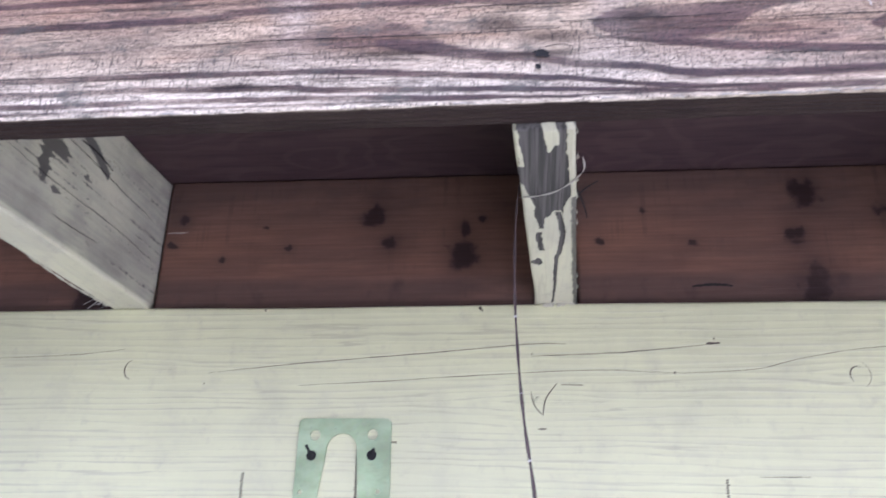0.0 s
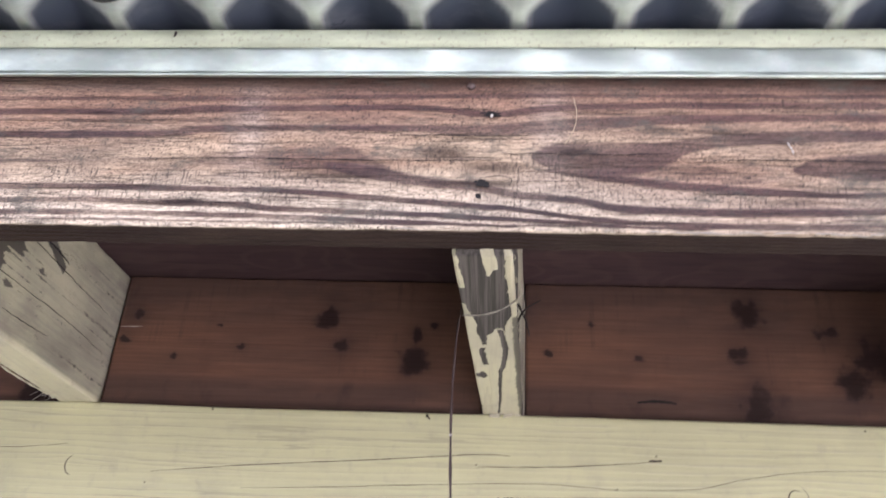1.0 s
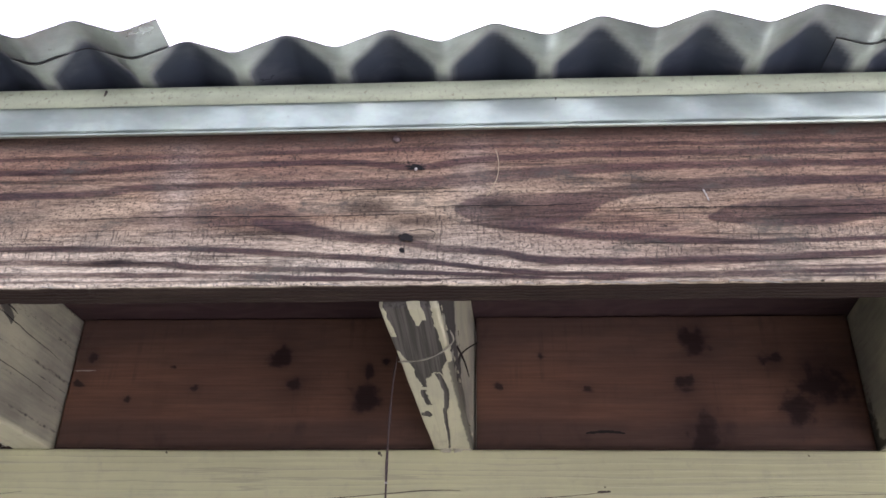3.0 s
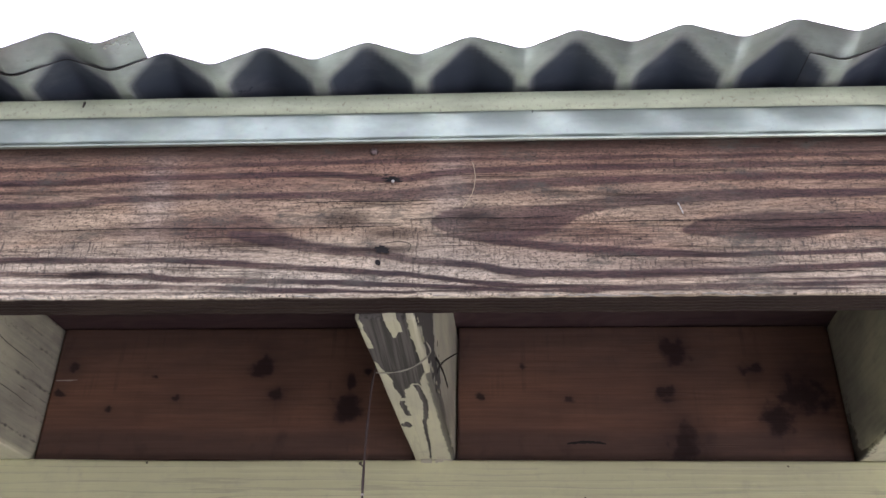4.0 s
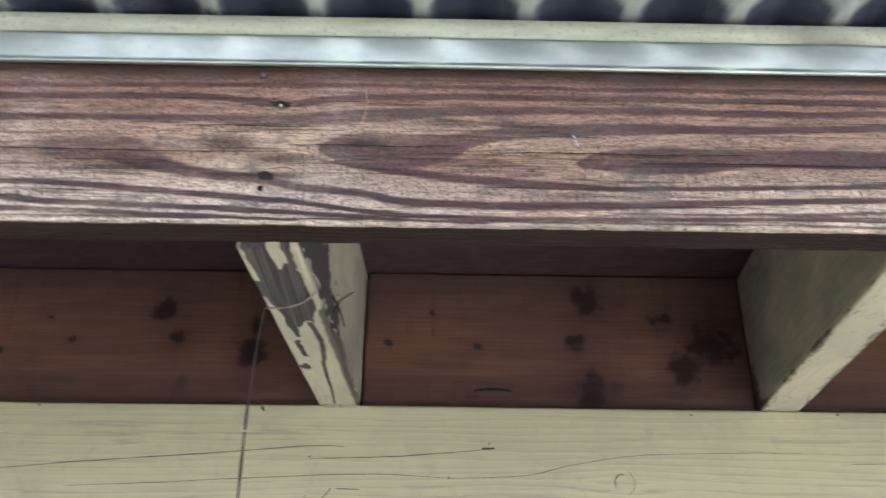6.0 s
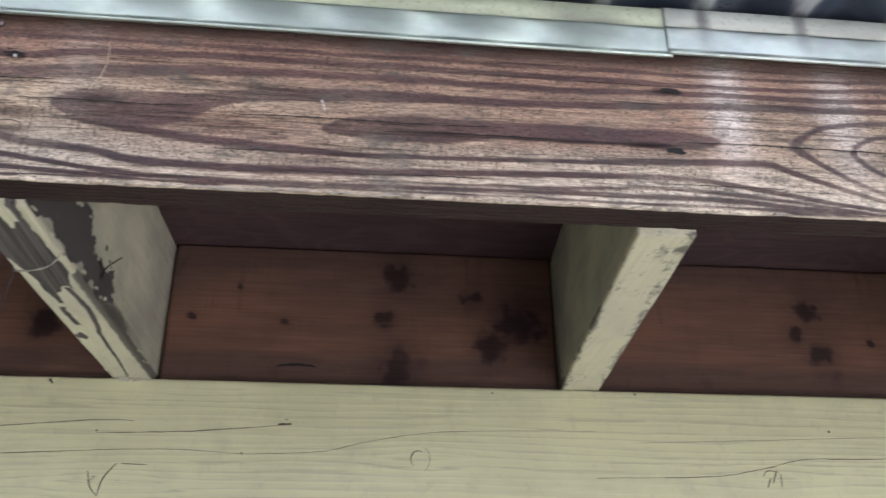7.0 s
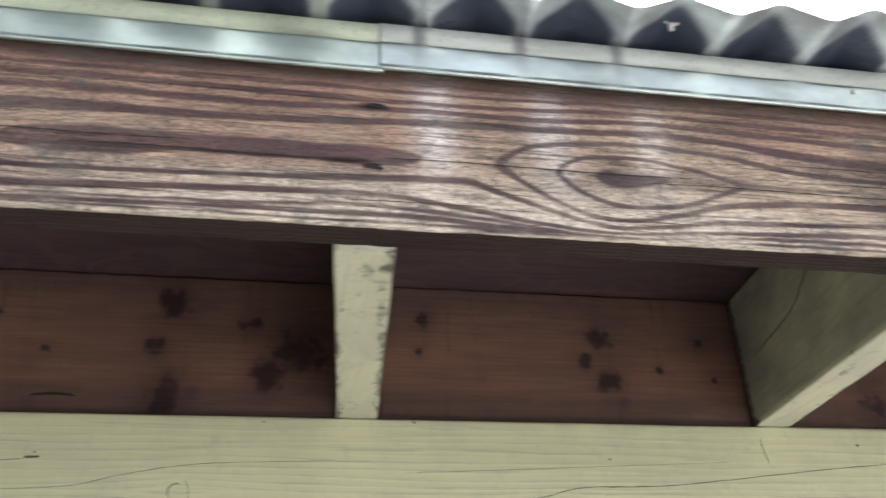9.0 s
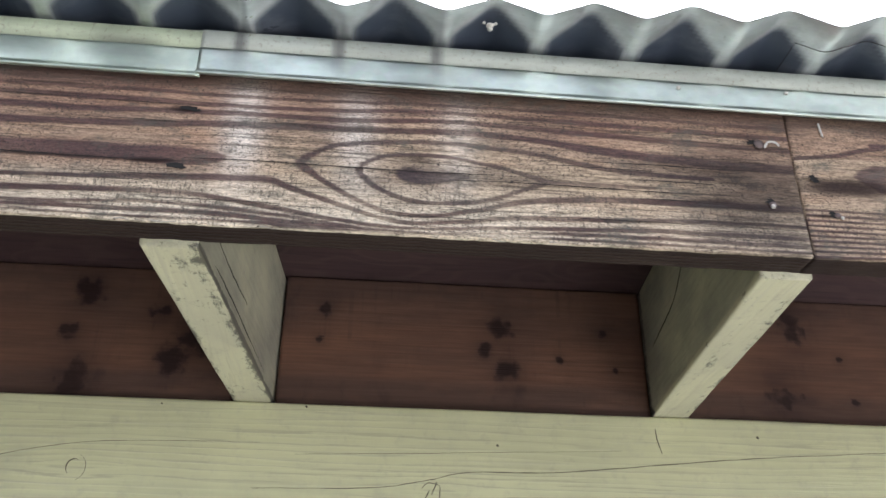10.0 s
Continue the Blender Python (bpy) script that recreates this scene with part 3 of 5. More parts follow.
def long_board_red(x, h):
    """Where the red-brown stain has lasted: the upper half, the tongues, little round the eye and none low down."""
    def spot(cx, ch, rx, rh):
        return np.exp(-((x - cx) / rx) ** 2 - ((h - ch) / rh) ** 2)
    upper = np.clip((h - 0.052) / 0.035, 0, 1) * (1 - 0.75 * spot(0.78, 0.05, 0.10, 0.04))
    return np.clip(0.05 + 0.75 * upper + 0.7 * spot(0.54, 0.048, 0.12, 0.012) + 0.65 * spot(0.35, 0.042, 0.06, 0.014) + 0.35 * spot(0.40, 0.02, 0.10, 0.014) + 0.6 * spot(0.12, 0.049, 0.06, 0.013) + 0.4 * spot(0.64, 0.05, 0.03, 0.02) - 0.5 * spot(0.22, 0.048, 0.035, 0.014), 0, 1)


fascia_long = fascia_board(
    -0.9, 1.0402, long_board_grain,
    [(0.205, 2.231, 0.025, 0.012, 0.75), (0.235, 2.219, 0.035, 0.007, 0.8), (0.29, 2.226, 0.03, 0.010, 0.6), (0.05, 2.194, 0.03, 0.0025, 0.8), (0.40, 2.197, 0.04, 0.004, 0.6), (0.47, 2.229, 0.035, 0.008, 0.55), (0.222, 2.208, 0.045, 0.004, 0.8), (0.285, 2.232, 0.02, 0.007, 0.75), (0.14, 2.212, 0.05, 0.007, 0.6),
     (0.36, 2.247, 0.07, 0.0035, 0.6), (0.61, 2.220, 0.02, 0.003, 0.9), (0.625, 2.261, 0.016, 0.003, 0.9), (0.78, 2.233, 0.02, 0.006, 0.7),
     (0.985, 2.215, 0.06, 0.004, 0.75), (1.01, 2.24, 0.03, 0.009, 0.6), (1.01, 2.225, 0.13, 0.06, 0.62), (1.01, 2.272, 0.05, 0.012, 0.55), (-0.02, 2.259, 0.018, 0.002, 0.7)],
    "weathered brown stained pine fascia with wavy grain and a knot", long_board_red, 1.0)
fascia_short = fascia_board(
    1.0418, 2.1, short_board_grain, [(1.075, 2.232, 0.05, 0.011, 1.0), (1.16, 2.225, 0.07, 0.008, 0.7), (1.055, 2.208, 0.015, 0.004, 0.8), (1.09, 2.20, 0.12, 0.03, 0.5)],
    "weathered tan pine fascia with a blue-black stain", lambda x, h: 0.25 + 0.35 * (h > 0.08), 0.25)


# ---- metal drip edge on the fascia ----
def drip_edge(x0, x1, low, proud, mat, chalk, streaks, label):
    y, t = FACE_Y - 0.004 - proud, 0.0007

    def strip(name, path, metal, parent=None):
        inner = [(a + t, b - (t if a > y + 0.0015 else 0)) for a, b in path]
        verts, faces = loft(path + inner[::-1], steps(x0, x1, 0.003), lambda s, a, b: (s, a, b))
        x = verts[:, 0]
        skin = np.clip((0.6 - verts[:, 1]) / 0.02, 0, 1)
        verts[:, 1] += skin * (0.0005 * lattice(x * 4, x * 0, 21) + 0.0001 * lattice(x * 30, x * 0, 22))
        verts[:, 2] += skin * 0.0004 * lattice(x * 3, x * 0, 23)
        dark = np.zeros(len(x))
        for sx, amount in streaks:
            dark += amount * np.exp(-((x - sx) / 0.0046) ** 4) * skin * np.clip((verts[:, 2] - low - 0.006) / 0.012, 0.25, 1)
        if not streaks:
            # soft grey patches on the upper face, spaced as the troughs of the roofing
            for k in range(-6, 9):
                dark += (0.75 if k > 3 else 0.2) * np.exp(-((x - 0.034 - 0.068 * k) / 0.024) ** 4) * skin * np.clip((verts[:, 2] - low - 0.005) / 0.008, 0, 1) * (verts[:, 2] < EDGE_Z - 0.0167)
        return from_data(name, verts, faces, metal, parent, None if parent else ((x0 + x1) / 2, y, low), {"streak_shade": dark})
    face = [(y + 0.0003, EDGE_Z - 0.0168), (y - 0.0006, EDGE_Z - 0.0176), (y - 0.0010, EDGE_Z - 0.020), (y - 0.0008, EDGE_Z - 0.027),
            (y - 0.0004, low + 0.0062), (y - 0.0006, low + 0.0040), (y - 0.0020, low + 0.0022), (y - 0.0024, low + 0.0010), (y - 0.0016, low), (y - 0.0002, low + 0.0006), (y + 0.0002, low + 0.002)]
    ob = tagged(strip("drip_edge", face, mat), label, "drip edge", "drip metal along the eave")
    flange = [(0.66, EDGE_Z - 0.0005), (y + 0.002, EDGE_Z - 0.0005), (y + 0.0004, EDGE_Z - 0.0010), (y - 0.0008, EDGE_Z - 0.0025), (y + 0.0001, EDGE_Z - 0.0166)]
    strip("upper_flange", flange, chalk, ob)["label"] = "chalky pale green upper flange"
    return ob


drip_edge(-0.9, 0.6315, 2.2850, 0.0, DRIP_OLD, FLANGE_OLD, (), "dull galvanised drip edge with a green tinge above fascia")
drip_edge(0.6290, 2.1, 2.2868, 0.0012, DRIP_NEW, FLANGE_NEW, ((0.655, 0.9), (0.7225, 0.85), (0.790, 0.8)), "shiny galvanised drip edge lapped over the older length")


# ---- corrugated roofing ----
PITCH = 0.0680


def wave(x):
    """Height of the corrugation above its troughs."""
    c = math.cos(2 * math.pi * (x - 0.046) / PITCH)
    return 0.0060 * (1 - (c + 0.085 * math.cos(6 * math.pi * (x - 0.046) / PITCH)) / 1.085)


def roof_sheet(x0, x1, lift, label):
    xs = steps(x0, x1, PITCH / 20)
    rows = [0.003 * i for i in range(16)] + [0.06, 0.09, 0.15, 0.4, 1.1]
    verts, faces, crest_shade = [], [], []
    for side in (0, 1):
        for r in rows:
            for x in xs:
                y = 0.5455 - 0.046 * (x - x0 - 0.15) + r
                bend = 0.0012 * float(lattice(x * 8, r * 3, 31)) * math.exp(-r / 0.03)
                verts.append((x, y, EDGE_Z + lift + wave(x) + bend + 0.02 * max(0, r - 0.05) + side * 0.0006))
                # shade under the crests, painted into the colour of the underside
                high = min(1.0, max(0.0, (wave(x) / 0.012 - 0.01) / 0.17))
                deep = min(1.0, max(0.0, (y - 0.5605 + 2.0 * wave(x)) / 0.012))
                crest_shade.append(0.0 if side else high * high * (3 - 2 * high) * deep * deep * (3 - 2 * deep))
    n, m = len(xs), len(rows)
    for side in (0, 1):
        for i in range(m - 1):
            for j in range(n - 1):
                q = [side * n * m + i * n + j, side * n * m + i * n + j + 1, side * n * m + (i + 1) * n + j + 1, side * n * m + (i + 1) * n + j]
                faces.append(tuple(q if side else q[::-1]))
    rim = [(j, j + 1, n * m + j + 1, n * m + j) for j in range(n - 1)]
    for i in range(m - 1):
        rim.append((i * n, n * m + i * n, n * m + (i + 1) * n, (i + 1) * n))
        rim.append((i * n + n - 1, (i + 1) * n + n - 1, n * m + (i + 1) * n + n - 1, n * m + i * n + n - 1))
    for q in rim:
        faces.append(tuple(range(len(verts), len(verts) + 4)))
        verts += [verts[k] for k in q]
        crest_shade += [crest_shade[k] for k in q]
    ob = from_data("roof_sheet", verts, faces, ROOF_METAL, origin=((x0 + x1) / 2, 0.54, EDGE_Z), values={"streak_shade": crest_shade})
    ob.data.materials.append(CUT_EDGE)
    for i in range(2 * (m - 1) * (n - 1), len(faces)):
        ob.data.polygons[i].material_index = 1
    return tagged(ob, label, "roof sheet", "corrugated sheets of the roof")


SHEETS = [(start, start + 0.655, 0.0008 * (4 - k)) for k, start in enumerate((-1.13, -0.586, -0.042, 0.502, 1.046, 1.59))]
for x0, x1, lift in SHEETS:
    roof_sheet(x0, x1, lift, "weathered grey galvanised corrugated sheet overhanging the drip edge")


# dark filler added for the shade inside the corrugations, set back above the drip edge
xs = steps(-0.9, 2.0, PITCH / 14)
verts, faces = [], []
for x in xs:
    top = EDGE_Z + wave(x) + [sh[2] for sh in SHEETS if sh[0] <= x <= sh[1]][-1] - 0.0002
    verts += [(x, 0.596, EDGE_Z), (x, 0.596, top), (x, 0.620, top), (x, 0.620, EDGE_Z)]
for i in range(len(xs) - 1):
    for j in range(4):
        k = (j + 1) % 4
        faces.append((4 * i + j, 4 * i + k, 4 * i + 4 + k, 4 * i + 4 + j))
tagged(from_data("shade_strip", verts, faces, SHADE_FILL, origin=(0.5, 0.608, EDGE_Z)), "dark added strip standing for the shade inside the corrugations", "closure strip")


# ---- setting: deck, wall, ground ----
def slab(name, lo, hi, mat, kind="structure", label="", category=""):
    bm = bmesh.new()
    bmesh.ops.create_cube(bm, size=1.0)
    for v in bm.verts:
        v.co = Vector([lo[i] + (v.co[i] + 0.5) * (hi[i] - lo[i]) for i in range(3)])
    bmesh.ops.bevel(bm, geom=list(bm.edges), offset=0.001, segments=1, affect="EDGES")
    ob = bm_part(name, bm, mat, origin=((lo[0] + hi[0]) / 2, (lo[1] + hi[1]) / 2, lo[2]))
    return tagged(ob, label, category, "", kind)


slab("ceiling", (-1.2, BACK_Y + 0.0004, TOP_Z + 0.0005), (2.3, 1.7, EDGE_Z - 0.002), DECK, label="dark stained plywood roof deck over the rafters", category="ceiling")
slab("wall_south", (-3.0, 0.962, 0.0), (4.0, 1.10, 2.312), WALL, label="plain cream painted wall below the beam", category="wall")
# unseen pale slab, added on the right to bounce light under the eave
slab("bounce_slab", (0.60, -6.0, -0.08), (10.0, 0.961, 0.012), BOUNCE_SLAB, label="unseen pale slab added to bounce light up under the eave", category="paving")
bm = bmesh.new()
bmesh.ops.create_grid(bm, x_segments=24, y_segments=24, size=300)
tagged(bm_part("ground", bm, GRASS, origin=(0, 0, 0)), "dull worn lawn reaching away from the house", "lawn", "", "structure")


# ---- the painted beam ----
BEAM_KNOTS = ((-0.154, 2.111, 0.010), (0.497, 2.104, 0.010), (0.822, 2.090, 0.010), (0.235, 2.078, 0.014))


def beam_rings(x, z):
    f = z + 0.006 * lattice(x * 2.2, z * 9, 41) + 0.002 * lattice(x * 7, z * 30, 42)
    for kx, kz, r in BEAM_KNOTS:
        d = ((x - kx) / (4.0 * r)) ** 2 + ((z - kz) / (1.6 * r)) ** 2
        f = f + 0.8 * r * np.sign(z - kz) * np.exp(-d) * -0.6
    return f


outline = ring(BEAM_Y, 0.958, 1.937, SEAT_Z - 0.0004, 0.0025, 6, 60)
verts, faces = loft(outline, steps(-1.2, 2.3, 0.006), lambda s, a, b: (s, a, b))
verts[:, 2] += 0.0008 * lattice(verts[:, 0] * 7, verts[:, 1] * 20, 43) * (verts[:, 2] > 2.16)
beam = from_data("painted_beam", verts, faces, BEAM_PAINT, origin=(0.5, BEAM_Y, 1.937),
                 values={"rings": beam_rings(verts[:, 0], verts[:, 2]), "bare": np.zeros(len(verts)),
                         "mould_dark": 0.55 * np.exp(-((verts[:, 0] - 0.222) / 0.007) ** 2 - ((verts[:, 2] - 2.084) / 0.009) ** 2) + 0.3 * np.exp(-((verts[:, 0] - 0.82) / 0.012) ** 2 - ((verts[:, 2] - 2.09) / 0.008) ** 2)
                         # darker in a thin line along the top edge
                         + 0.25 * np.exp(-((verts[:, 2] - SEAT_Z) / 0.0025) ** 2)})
tagged(beam, "cream painted wooden beam with fine drying cracks", "beam")


def split(pts, width, parent, y, name="crack", mat=None):
    """A thin ragged split that follows a line on an upright face."""
    line = smooth_line([(x, y, z) for x, z in pts], 14)
    verts, faces, n = [], [], len(line)
    for i, p in enumerate(line):
        w = 0.36 * width * (0.25 + 0.75 * math.sin(math.pi * min(0.96, max(0.04, i / (n - 1)))) ** 0.5) * (1 + 0.5 * float(lattice(i * 0.9, pts[0][0] * 50, 51)))
        dz = 0.0003 * float(lattice(i * 0.7, pts[0][1] * 90, 52))
        verts += [(p.x, y - 0.0004, p.z + dz + w), (p.x, y - 0.0004, p.z + dz - w)]
    for i in range(n - 1):
        faces.append((2 * i, 2 * i + 1, 2 * i + 3, 2 * i + 2))
    return from_data(name, verts, faces, mat or CRACK, parent)


for pts, w in (
    (((-0.076, 2.108), (0.024, 2.1175), (0.128, 2.1255), (0.215, 2.133), (0.25, 2.133)), 0.0010),
    (((0.009, 2.096), (0.077, 2.099), (0.2, 2.106), (0.279, 2.109), (0.343, 2.106)), 0.0008),
    (((0.343, 2.106), (0.41, 2.109), (0.459, 2.120), (0.525, 2.129), (0.66, 2.132)), 0.0007),
    (((0.22, 2.122), (0.3, 2.125), (0.379, 2.132)), 0.0010),
    (((0.656, 2.090), (0.764, 2.093), (0.82, 2.102), (0.857, 2.110), (0.949, 2.113), (1.119, 2.130), (1.279, 2.142)), 0.0010),
    (((-0.284, 2.123), (-0.206, 2.126), (-0.16, 2.131)), 0.0006),
    (((0.406, 2.018), (0.447, 2.018)), 0.0009),
    (((0.693, 2.122), (0.82, 2.127), (1.006, 2.135)), 0.0005),
):
    split(pts, w, beam, BEAM_Y)
split(((0.373, 2.1325), (0.385, 2.1332)), 0.0028, beam, BEAM_Y, "gouge")


def arc_mark(cx, cz, r, a0, a1, width):
    line = [(cx + r * math.cos(radians(a)), cz + r * 1.15 * math.sin(radians(a))) for a in np.linspace(a0, a1, 12)]
    verts, faces = [], []
    for i, (x, z) in enumerate(line):
        w = 0.5 * width * math.sin(math.pi * (i + 0.6) / 12.2)
        a = radians(a0 + (a1 - a0) * i / 11)
        verts += [(x + w * math.cos(a), BEAM_Y - 0.0004, z + w * math.sin(a)), (x - w * math.cos(a), BEAM_Y - 0.0004, z - w * math.sin(a))]
    for i in range(11):
        faces.append((2 * i, 2 * i + 1, 2 * i + 3, 2 * i + 2))
    from_data("knot_crack", verts, faces, CRACK, beam)


arc_mark(-0.150, 2.111, 0.008, 100, 265, 0.0012)
arc_mark(0.497, 2.104, 0.0065, 60, 230, 0.0012)
arc_mark(0.497, 2.104, 0.0105, -70, 70, 0.0005)
for pts, w in ((((0.229, 2.069), (0.2315, 2.083), (0.241, 2.0965)), 0.0011), (((0.229, 2.069), (0.222, 2.077), (0.2185, 2.090)), 0.0010), (((0.245, 2.096), (0.266, 2.0955)), 0.0008),
               (((0.2245, 2.057), (0.2315, 2.057)), 0.0013), (((0.821, 2.088), (0.826, 2.100)), 0.0010), (((0.812, 2.094), (0.818, 2.099), (0.829, 2.097)), 0.0008), (((0.815, 2.084), (0.819, 2.092)), 0.0010), (((0.829, 2.096), (0.8285, 2.084)), 0.0008), (((1.042, 2.158), (1.0425, 2.148), (1.046, 2.134)), 0.0010)):
    v = smooth_line([(x, BEAM_Y - 0.0002, z) for x, z in pts], 8)
    from_data("knot_crack", *tube(v, [w * 0.5 * (0.4 + 0.6 * math.sin(math.pi * (i + 0.5) / len(v))) for i in range(len(v))], 5), CRACK, beam)

# rows of small dents left by screw threads
for dx, z0, z1 in ((-0.034, 1.985, 2.018), (0.379, 1.985, 2.015), (0.0672, 1.985, 2.038)):
    verts, faces = [], []
    for i, z in enumerate(np.arange(z0, z1, 0.0021)):
        j = 0.0006 * float(lattice(z * 900, dx * 50, 61))
        b0 = len(verts)
        verts += [(dx - 0.0013 + j, BEAM_Y - 0.0004, z), (dx + 0.0013 + j, BEAM_Y - 0.0004, z + 0.0006), (dx + 0.0013 + j, BEAM_Y - 0.0004, z + 0.0018), (dx - 0.0011 + j, BEAM_Y - 0.0004, z + 0.0012)]
        faces.append((b0, b0 + 1, b0 + 2, b0 + 3))
    from_data("thread_dents", verts, faces, CRACK, beam)


# ---- blocking between the rafters ----
KNOTS = ((0.085, 2.236, 9), (0.069, 2.267, 10), (0.157, 2.223, 11), (0.157, 2.251, 7), (0.176, 2.261, 5), (-0.132, 2.238, 5), (-0.125, 2.267, 6), (-0.08, 2.223, 3), (-0.015, 2.234, 4), (-0.039, 2.257, 2),
         (-0.208, 2.184, 11), (0.286, 2.236, 4), (0.327, 2.266, 3), (0.371, 2.232, 4), (0.466, 2.238, 9), (0.476, 2.279, 11), (0.476, 2.187, 15), (0.550, 2.263, 9), (0.566, 2.211, 11),
         (0.596, 2.235, 20), (0.889, 2.26, 10), (0.875, 2.236, 8), (0.897, 2.215, 10), (0.952, 2.228, 4), (1.009, 2.22, 5), (0.712, 2.272, 7), (0.707, 2.24, 5))
KNOTS_END = ((0.998, 2.26, 6), (1.188, 2.196, 17), (1.208, 2.277, 15), (1.254, 2.242, 5), (1.262, 2.196, 4))


def blocking(x0, x1, seed):
    outline = ring(BLOCK_Y, 0.957, SEAT_Z, TOP_Z - 0.001, 0.0012, 4, 42)
    verts, faces = loft(outline, steps(x0, x1, 0.0035), lambda s, a, b: (s, a, b))
    x, z = verts[:, 0], verts[:, 2]
    knot, halo, rings = np.zeros(len(x)), np.zeros(len(x)), z + 0.008 * lattice(x * 2.5, z * 12, seed)
    for kx, kz, mm in KNOTS + KNOTS_END:
        r = mm * 0.001
        wx, wz = x - kx + 0.5 * r * lattice(x * 150, z * 150, seed + 1), z - kz + 0.5 * r * lattice(x * 170, z * 140, seed + 2)
        d = np.sqrt((wx / (r * (1.0 + 0.25 * math.sin(mm * 7)))) ** 2 + (wz / (r * (0.9 + 0.3 * math.sin(mm * 11)))) ** 2)
        knot = np.maximum(knot, np.clip(1.3 - 0.8 * d, 0, 1) * (0.85 if mm > 14 else 1.0))
        halo = np.maximum(halo, np.clip(mm / 12, 0, 1) * np.exp(-((x - kx) / (1.9 * r)) ** 2 - ((z - kz) / (2.4 * r)) ** 2))
        rings += 0.9 * r * np.sign(z - kz) * np.exp(-((x - kx) / (4 * r)) ** 2 - ((z - kz) / (2 * r)) ** 2)
    # shadow line of the seam above the beam, painted along the foot
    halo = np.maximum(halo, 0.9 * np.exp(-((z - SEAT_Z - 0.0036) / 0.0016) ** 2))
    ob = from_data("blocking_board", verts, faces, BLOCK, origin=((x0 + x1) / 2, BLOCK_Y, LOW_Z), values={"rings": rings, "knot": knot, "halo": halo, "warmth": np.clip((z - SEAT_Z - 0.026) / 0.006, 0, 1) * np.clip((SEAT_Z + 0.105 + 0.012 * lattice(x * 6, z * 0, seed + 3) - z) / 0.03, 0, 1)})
    return tagged(ob, "dark red-brown stained blocking board with black knots", "blocking board", "boards between the rafters")


# right-hand foot of each rafter, at the blocking, and how far its front end is shifted
RAFTERS = ((-0.1445, -0.0195), (0.2618, -0.0135), (0.6672, -0.0248), (1.0790, -0.0275))
WIDE = 0.0370
edges = [-0.56] + [e for r, s in RAFTERS for e in (r - WIDE - 0.0012, r + 0.0022)] + [1.44]
blocks = [blocking(edges[2 * i], edges[2 * i + 1], 70 + i) for i in range(5)]
split(((0.367, 2.1885), (0.385, 2.190), (0.403, 2.1885)), 0.0035, blocks[2], BLOCK_Y, "gouge", BLACK)
split(((-0.140, 2.252), (-0.118, 2.2525)), 0.0016, blocks[1], BLOCK_Y, "pale_scratch", WEB)


# ---- rafters ----
def rafter(right, shift, wear, label):
    outline = ring(0.0, WIDE, SEAT_Z, TOP_Z - 0.0006, 0.0018, 44, 60)
    y0, y1 = BACK_Y + 0.0006, BLOCK_Y + 0.030

    def place(s, a, b):
        lean = shift * (BLOCK_Y - s) / (BLOCK_Y - y0)
        return (right - WIDE + a + lean, s, b)
    verts, faces = loft(outline, steps(y0, y1, 0.0022), place)
    n = len(outline)
    across = np.tile(np.array([a for a, b in outline]) / WIDE, len(verts) // n)
    up = (verts[:, 2] - SEAT_Z) / (TOP_Z - SEAT_Z)
    back = (verts[:, 1] - y0) / (BLOCK_Y - y0)
    bare, mould_dark = wear(across, back, up)
    bare, mould_dark = np.clip(bare, 0, 1), np.clip(mould_dark, 0, 1)
    thin = 0.0006 * np.clip(bare * 2 - 0.6, 0, 1)
    under = verts[:, 2] < SEAT_Z + 0.0006
    verts[under, 2] += thin[under]
    verts[:, 0] += 0.0004 * lattice(verts[:, 1] * 30, verts[:, 2] * 60, 81)
    # only the side faces get the painted shade and grime, not the underside
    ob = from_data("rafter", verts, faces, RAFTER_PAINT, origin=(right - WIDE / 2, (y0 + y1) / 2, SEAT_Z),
                   values={"bare": bare, "mould_dark": mould_dark, "grime_shade": 0.92 * (up > 0.03) * np.clip(0.85 + 0.5 * lattice(verts[:, 1] * 16, verts[:, 2] * 22, 83) + 0.3 * lattice(verts[:, 1] * 50, verts[:, 2] * 60, 84), 0, 1), "rings": verts[:, 2] * 0.6 + verts[:, 0] * 0.5 + 0.004 * lattice(verts[:, 1] * 6, verts[:, 2] * 15, 82)})
    return tagged(ob, label, "rafter", "rafters of the eave")


def blob(a, b, ca, cb, ra, rb):
    return np.exp(-((a - ca) / ra) ** 2 - ((b - cb) / rb) ** 2)


def wear_a(ac, bk, up):
    side = (ac > 0.98) & (up > 0.01)
    slash = np.exp(-((up - 0.78 + 1.1 * (bk - 0.53)) / 0.035) ** 2) * (bk > 0.51) * (bk < 0.66)
    mould_dark = side * (0.85 * blob(bk, up, 0.43, 0.57, 0.035, 0.06) + 0.8 * blob(bk, up, 0.38, 0.45, 0.02, 0.12) + 0.7 * blob(bk, up, 0.29, 0.55, 0.03, 0.07) + 0.85 * slash + 0.5 * blob(bk, up, 0.56, 0.52, 0.012, 0.03)
                    + 0.5 * blob(bk, up, 0.44, 0.30, 0.014, 0.025) + 0.25 + 0.27 * lattice(bk * 2.2, up * 60, 96))
    bare = side * (0.30 + 0.16 * lattice(bk * 3, up * 70, 91)) + (~side) * 0.10
    return bare, mould_dark + (ac < 0.06) * (up < 0.03) * 0.55


